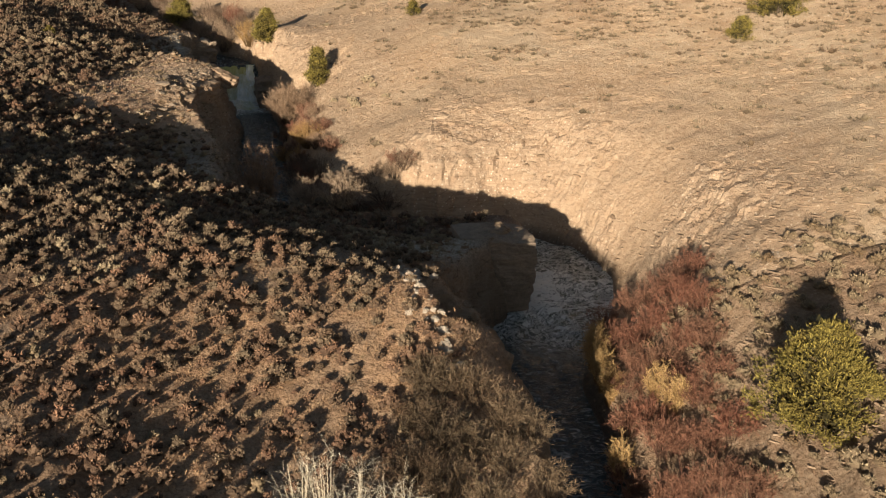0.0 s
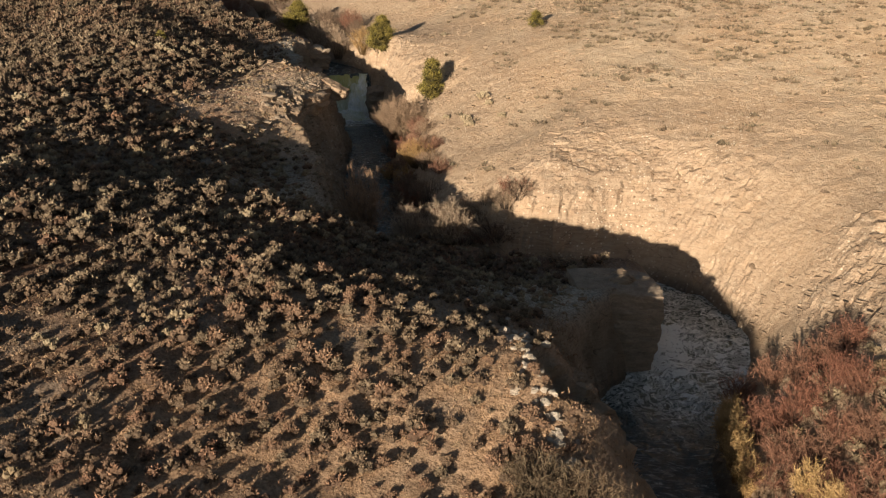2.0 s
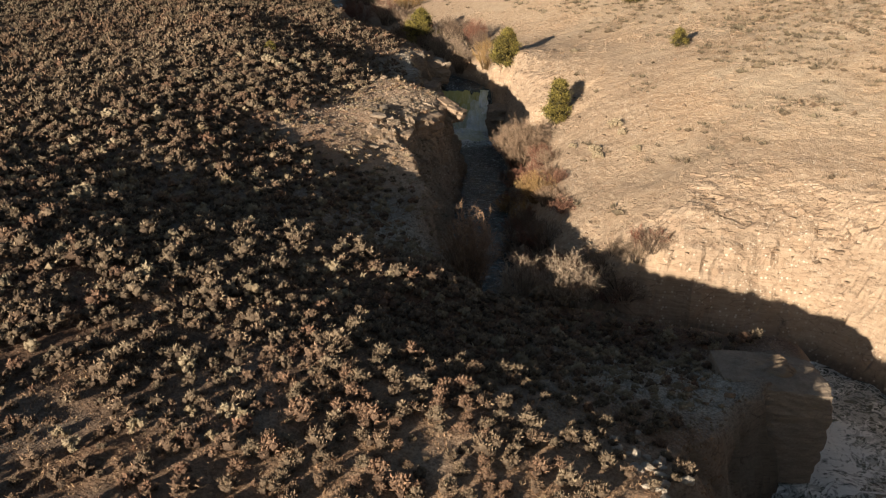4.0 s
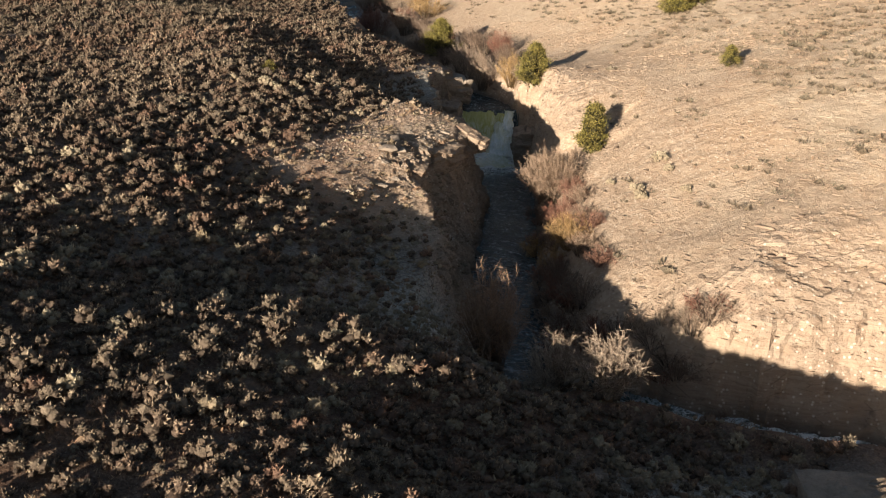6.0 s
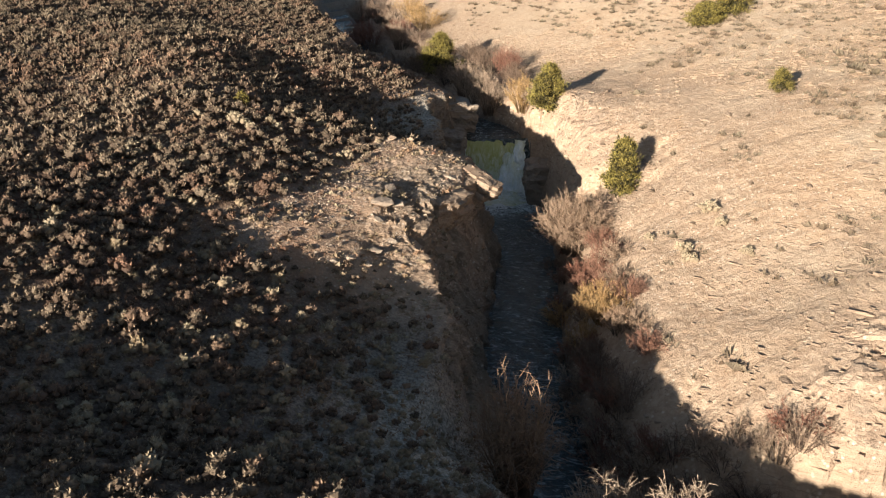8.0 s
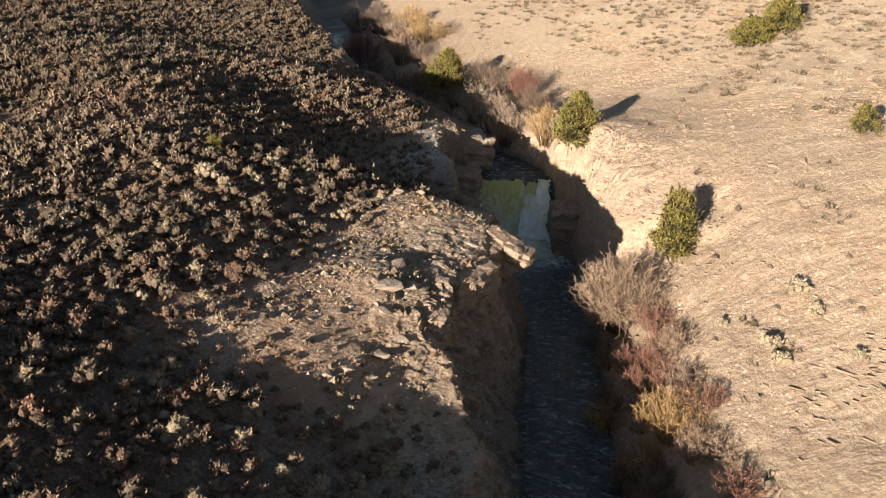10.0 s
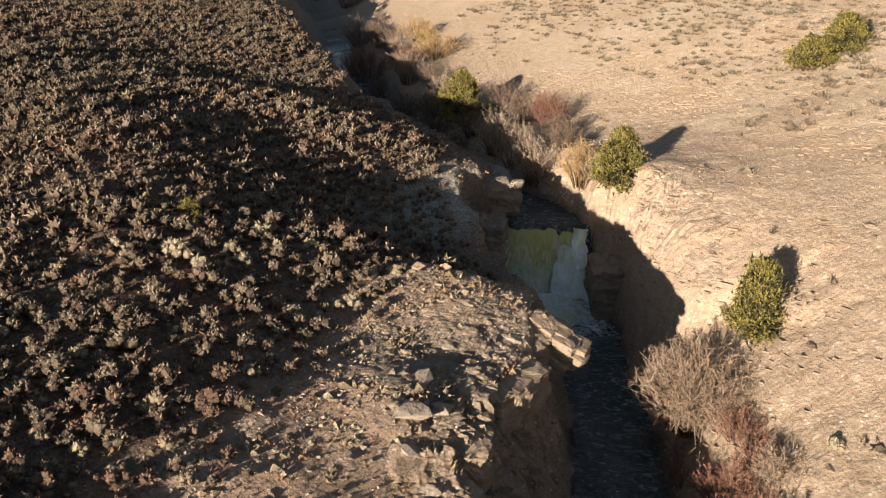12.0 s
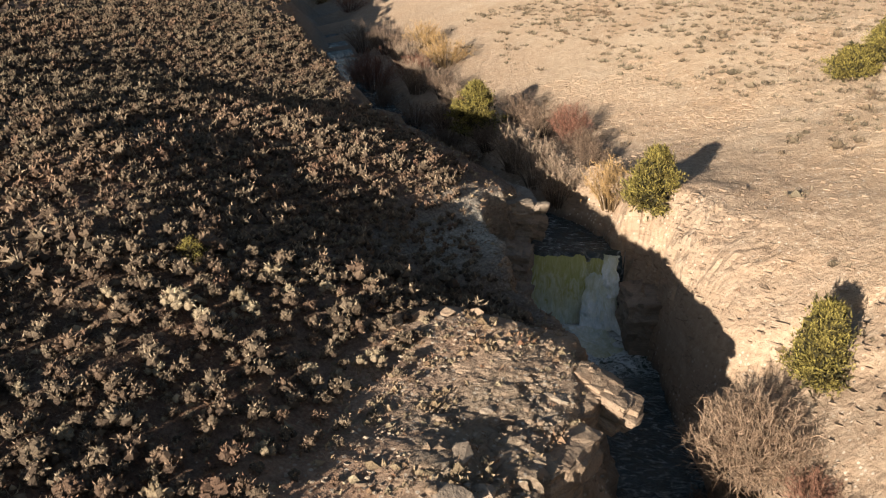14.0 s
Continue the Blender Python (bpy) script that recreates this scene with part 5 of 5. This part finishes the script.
# pale stones along the rim of the brown slope
n = 80
along_rim = np.sort(rng.random(n))
rx = np.interp(along_rim, [0, 0.4, 0.75, 1], [-2.3, -1.0, 0.2, 1.2]) + rng.normal(0, 0.4, n)
ry = np.interp(along_rim, [0, 0.4, 0.75, 1], [40.3, 38.1, 32.9, 31.7]) + rng.normal(0, 0.5, n)
lay(pale_stones, "stone", rx, ry, rng.uniform(0.2, 0.6, n), "pale weathered stone on the rim of the slope", "stone", "stones on the rim")


def slab_where(x, y, z, soil, place):
    return (place["side"] < 0) * np.clip(soil["rock"] + 0.25, 0, 1) * (place["d"] > 2) * (place["d"] < 22)


tx, ty = scatter(1500, -22, 30, 38, 112, slab_where, 0.8)
tx, ty = tx[:180], ty[:180]
lay(slabs, "rock_slab", tx, ty, rng.uniform(0.35, 1.1, len(tx)), "thin tan rock slab weathered out of the slope", "rock slab", "slabs on the pale slope")


def spur_where(x, y, z, soil, place):
    return (place["side"] > 0) * np.clip(soil["rock"], 0, 1) * (place["d"] > 0.5) * (y > 68) * (y < 92)


ux, uy = scatter(2500, -34, -17, 68, 92, spur_where, 0.55)
ux, uy = ux[:50], uy[:50]
lay(tan_stones, "stone", ux, uy, rng.uniform(0.2, 0.6, len(ux)), "weathered grey-tan rock on the outcrop", "stone", "stones on the outcrop")


# flat pale slabs bedded in the top of the spur
slab_at = np.array([(-24.5, 77.4, 1.7), (-24.3, 75.6, 1.9), (-23.5, 76.4, 1.3), (-23.9, 74.3, 1.2), (-24.0, 70.5, 1.0), (-24.4, 69.7, 0.9), (-23.4, 72.2, 1.2), (-22.9, 73.6, 1.0), (-25.2, 73.0, 0.8), (-22.4, 82.4, 1.2), (-25.6, 79.4, 0.9), (-23.2, 70.9, 0.7), (-24.4, 80.6, 1.1)])
lay([stone_mesh("rock_slab", 60 + k, (1, 0.7, 0.34), ROCK_SLAB) for k in range(5)], "rock_slab", slab_at[:, 0], slab_at[:, 1], slab_at[:, 2], "flat pale grey rock slab bedded in the spur", "rock slab", "slabs on the spur", sink=0.04)


def crag_block(name, x, y, z, size, turn, tip, seed, label, material=ROCK_TAN, cuts=14, rounded=0.28, rugged=1.0):
    """A block of layered rock: a box, bulged, cracked and stepped along its layers."""
    n = cuts
    u = np.linspace(-0.5, 0.5, n + 1)
    vs, fs, off = [], [], 0
    for axis in range(3):
        for sign in (-1, 1):
            A, B = np.meshgrid(u, u, indexing="ij")
            p = np.zeros((A.size, 3))
            p[:, axis], p[:, (axis + 1) % 3], p[:, (axis + 2) % 3] = sign * 0.5, A.ravel(), B.ravel()
            i = np.arange(A.size).reshape(A.shape) + off
            q = np.stack([i[:-1, :-1], i[1:, :-1], i[1:, 1:], i[:-1, 1:]], -1).reshape(-1, 4)
            vs.append(p), fs.append(q if sign > 0 else q[:, ::-1])
            off += A.size
    p = np.concatenate(vs)
    p, back_to = np.unique(np.round(p, 5), axis=0, return_inverse=True)
    ball_p = unit(p) * 0.62
    p = (p * (1 - rounded) + ball_p * rounded) * size
    w = p + seed * 13.7
    least = max(min(size), 0.7)
    push = 0.22 * least * (craggy(w, 1.5, 4, 300 + seed) - 0.35) + 0.16 * least * (plates(w * (1, 1, 2.5), 0.9, seed) - 0.5)
    ledge = 0.035 * min(size[0], size[1]) * np.sin(w[:, 2] * 9 + 9 * grain3(w * 0.8, 9))
    d = unit(p)
    p = p + rugged * (d * push[:, None] + d * (1, 1, 0) * ledge[:, None])
    f = back_to.reshape(-1)[np.concatenate(fs)]
    me = numpy_mesh(name, p, f, None, False)
    me.materials.append(material)
    ob = tagged(new(name, me), label, "rock", "rock outcrops")
    ob.matrix_world = pose(x, y, z, tip[0], tip[1], turn)
    return ob


for x, y, size in ((-28.7, 83.8, 1.25), (-28.0, 84.6, 1.0), (-27.1, 85.2, 0.9), (-26.1, 85.9, 0.8), (-29.6, 83.2, 0.9), (-28.3, 82.9, 0.6)):
    lay(tan_stones, "boulder", np.array([x]), np.array([y]), np.array([size]), "tan boulder on the upper edge of the spur", "boulder", "boulders on the spur", sink=-0.12)
ledge = tagged(new("rock_ledge"), "jutting sunlit layered rock ledge over the creek", "rock ledge")
for k in range(20):
    long, wide, thick = rng.uniform(0.8, 1.25), rng.uniform(0.8, 1.2), rng.uniform(0.28, 0.4)
    slab = crag_block("layer", 0, 0, 0, (long, wide, thick), 0, (0, 0), 30 + k, "", ROCK_TAN, 14, 0.26, 1.4)
    for key in ("category", "group"):
        del slab[key]
    slab.parent = ledge
    tier, place_k = k // 5, k % 5
    out = 0.85 - 0.45 * place_k - 0.22 * tier + rng.uniform(-0.15, 0.15)
    slab.matrix_world = pose(-20.95 + 0.9 * out, 84.2 - 0.36 * out + (0.2 - 0.1 * max(out, 0)) * (-1) ** (place_k + tier) + rng.uniform(-0.15, 0.15), 5.05 - 0.42 * out - 0.26 * tier, rng.uniform(-6, 6), 21 + rng.uniform(-4, 4), -22 + rng.uniform(-22, 22))
NOSE = "weathered tan rock mass overhanging the creek"
crag_block("rock_block", -22.9, 80.5, 4.3, (3.4, 3.6, 2.0), -18, (-3, 9), 5, NOSE, ROCK_TAN, 26, 0.42, 0.6)
crag_block("rock_block", -23.3, 76.9, 3.9, (2.4, 3.2, 2.2), 12, (4, 12), 6, NOSE, ROCK_TAN, 24, 0.42, 0.65)
crag_block("rock_block", -22.9, 73.6, 3.1, (2.2, 3.2, 2.3), -8, (6, 12), 7, NOSE, ROCK_TAN, 24, 0.42, 0.65)
crag_block("rock_block", -22.4, 83.2, 4.5, (2.2, 2.2, 1.7), -25, (0, 12), 8, NOSE, ROCK_TAN, 20, 0.42, 0.6)
STEP = "dark layered rock beside the waterfall"
for x, y, z, size, turn in ((-29.0, 105.6, 3.6, (2.6, 3.6, 2.4), 35), (-30.9, 108.6, 3.4, (2.6, 3.4, 2.0), 40), (-28.6, 102.3, 1.3, (2.2, 3.2, 3.4), 12), (-28.0, 99.2, 0.0, (2.0, 3.0, 3.0), -5), (-33.2, 111.0, 3.4, (2.2, 3.0, 1.6), 38)):
    crag_block("rock_block", x, y, z, size, turn, (0, 6), int(40 + y), STEP, ROCK_GREY, 20, 0.3, 0.9)
crag_block("rock_block", -20.9, 102.4, -0.7, (2.2, 3.4, 3.2), 15, (0, -4), 9, "rounded brown rock at the foot of the waterfall", ROCK_GREY, 20, 0.4, 0.7)
crag_block("rock_block", 3.2, 52.3, -1.1, (5.0, 3.6, 4.9), 14, (0, 5), 2, "massive smooth grey rock block beside the rapids", ROCK_GREY, 24, 0.26, 0.22)

# flat shale chips over the pale slope
def chip_where(x, y, z, soil, place):
    return np.clip((place["side"] < 0) * (0.15 + 0.5 * soil["rock"] + 0.6 * rough(x, y, 6, 3, 171)) * (place["d"] > 0.8) * (place["d"] < 40), 0, 1)


kx, ky = scatter(60000, -45, 40, 26, 135, chip_where, 0.22)
kz = heights(kx, ky)
m = len(kx)
corner = np.array([(a, b, c) for c in (-1, 1) for a, b in ((-1, -1), (1, -1), (1, 1), (-1, 1))], float)
box = np.array([(4, 5, 6, 7), (0, 1, 5, 4), (1, 2, 6, 5), (2, 3, 7, 6), (3, 0, 4, 7)])
half = np.stack([rng.gamma(2.5, 0.05, m), rng.gamma(2.5, 0.032, m), rng.uniform(0.015, 0.055, m)], 1)
cv = corner[None] * half[:, None] * rng.uniform(0.75, 1.2, (m, 8, 3))
a = rng.normal(-1.0, 0.5, m)[:, None]
vx, vy = cv[..., 0] * np.cos(a) - cv[..., 1] * np.sin(a), cv[..., 0] * np.sin(a) + cv[..., 1] * np.cos(a)
vz = cv[..., 2] - 0.05 * vx - 0.25 * vy
chips = np.stack([vx + kx[:, None], vy + ky[:, None], vz + (kz + 0.03)[:, None]], -1).reshape(-1, 3)
me = numpy_mesh("shale_chips", chips, (box[None] + (np.arange(m) * 8)[:, None, None]).reshape(-1, 4))
me.materials.append(ROCK_TAN)
tagged(new("shale_chips", me), "loose flat tan shale chips over the pale slope", "gravel", kind="stuff")


# loose broken stones on the spur and the shaded slope
def scree_where(x, y, z, soil, place):
    return np.clip((place["side"] > 0) * (0.9 * soil["nose"] + 0.9 * soil["grey"] + 0.25 * soil["rock"]) * (place["d"] > 0.6), 0, 1)


vx, vy = scatter(52000, -34, 4, 38, 110, scree_where, 0.16)
vz = heights(vx, vy)
forms = []
for k in range(6):
    me = stone_mesh("scree", 40 + k, (1, 0.8, 0.55), ROCK_TAN, 9)
    me.calc_loop_triangles()
    forms.append((np.array([v.co for v in me.vertices]), np.array([t.vertices for t in me.loop_triangles])))
    bpy.data.meshes.remove(me)
pv, pf, off = [], [], 0
for i in range(len(vx)):
    v, f = forms[i % 6]
    size, a = rng.gamma(1.8, 0.04) + 0.05, rng.uniform(0, 6.3)
    c, q = math.cos(a), math.sin(a)
    pv.append(np.stack([(v[:, 0] * c - v[:, 1] * q) * size + vx[i], (v[:, 0] * q + v[:, 1] * c) * size + vy[i], v[:, 2] * size + vz[i] + 0.03], 1))
    pf.append(f + off)
    off += len(v)
me = numpy_mesh("scree", np.concatenate(pv), np.concatenate(pf))
me.materials.append(ROCK_SCREE)
tagged(new("scree", me), "loose broken tan stones on the rocky spur", "gravel", kind="stuff")
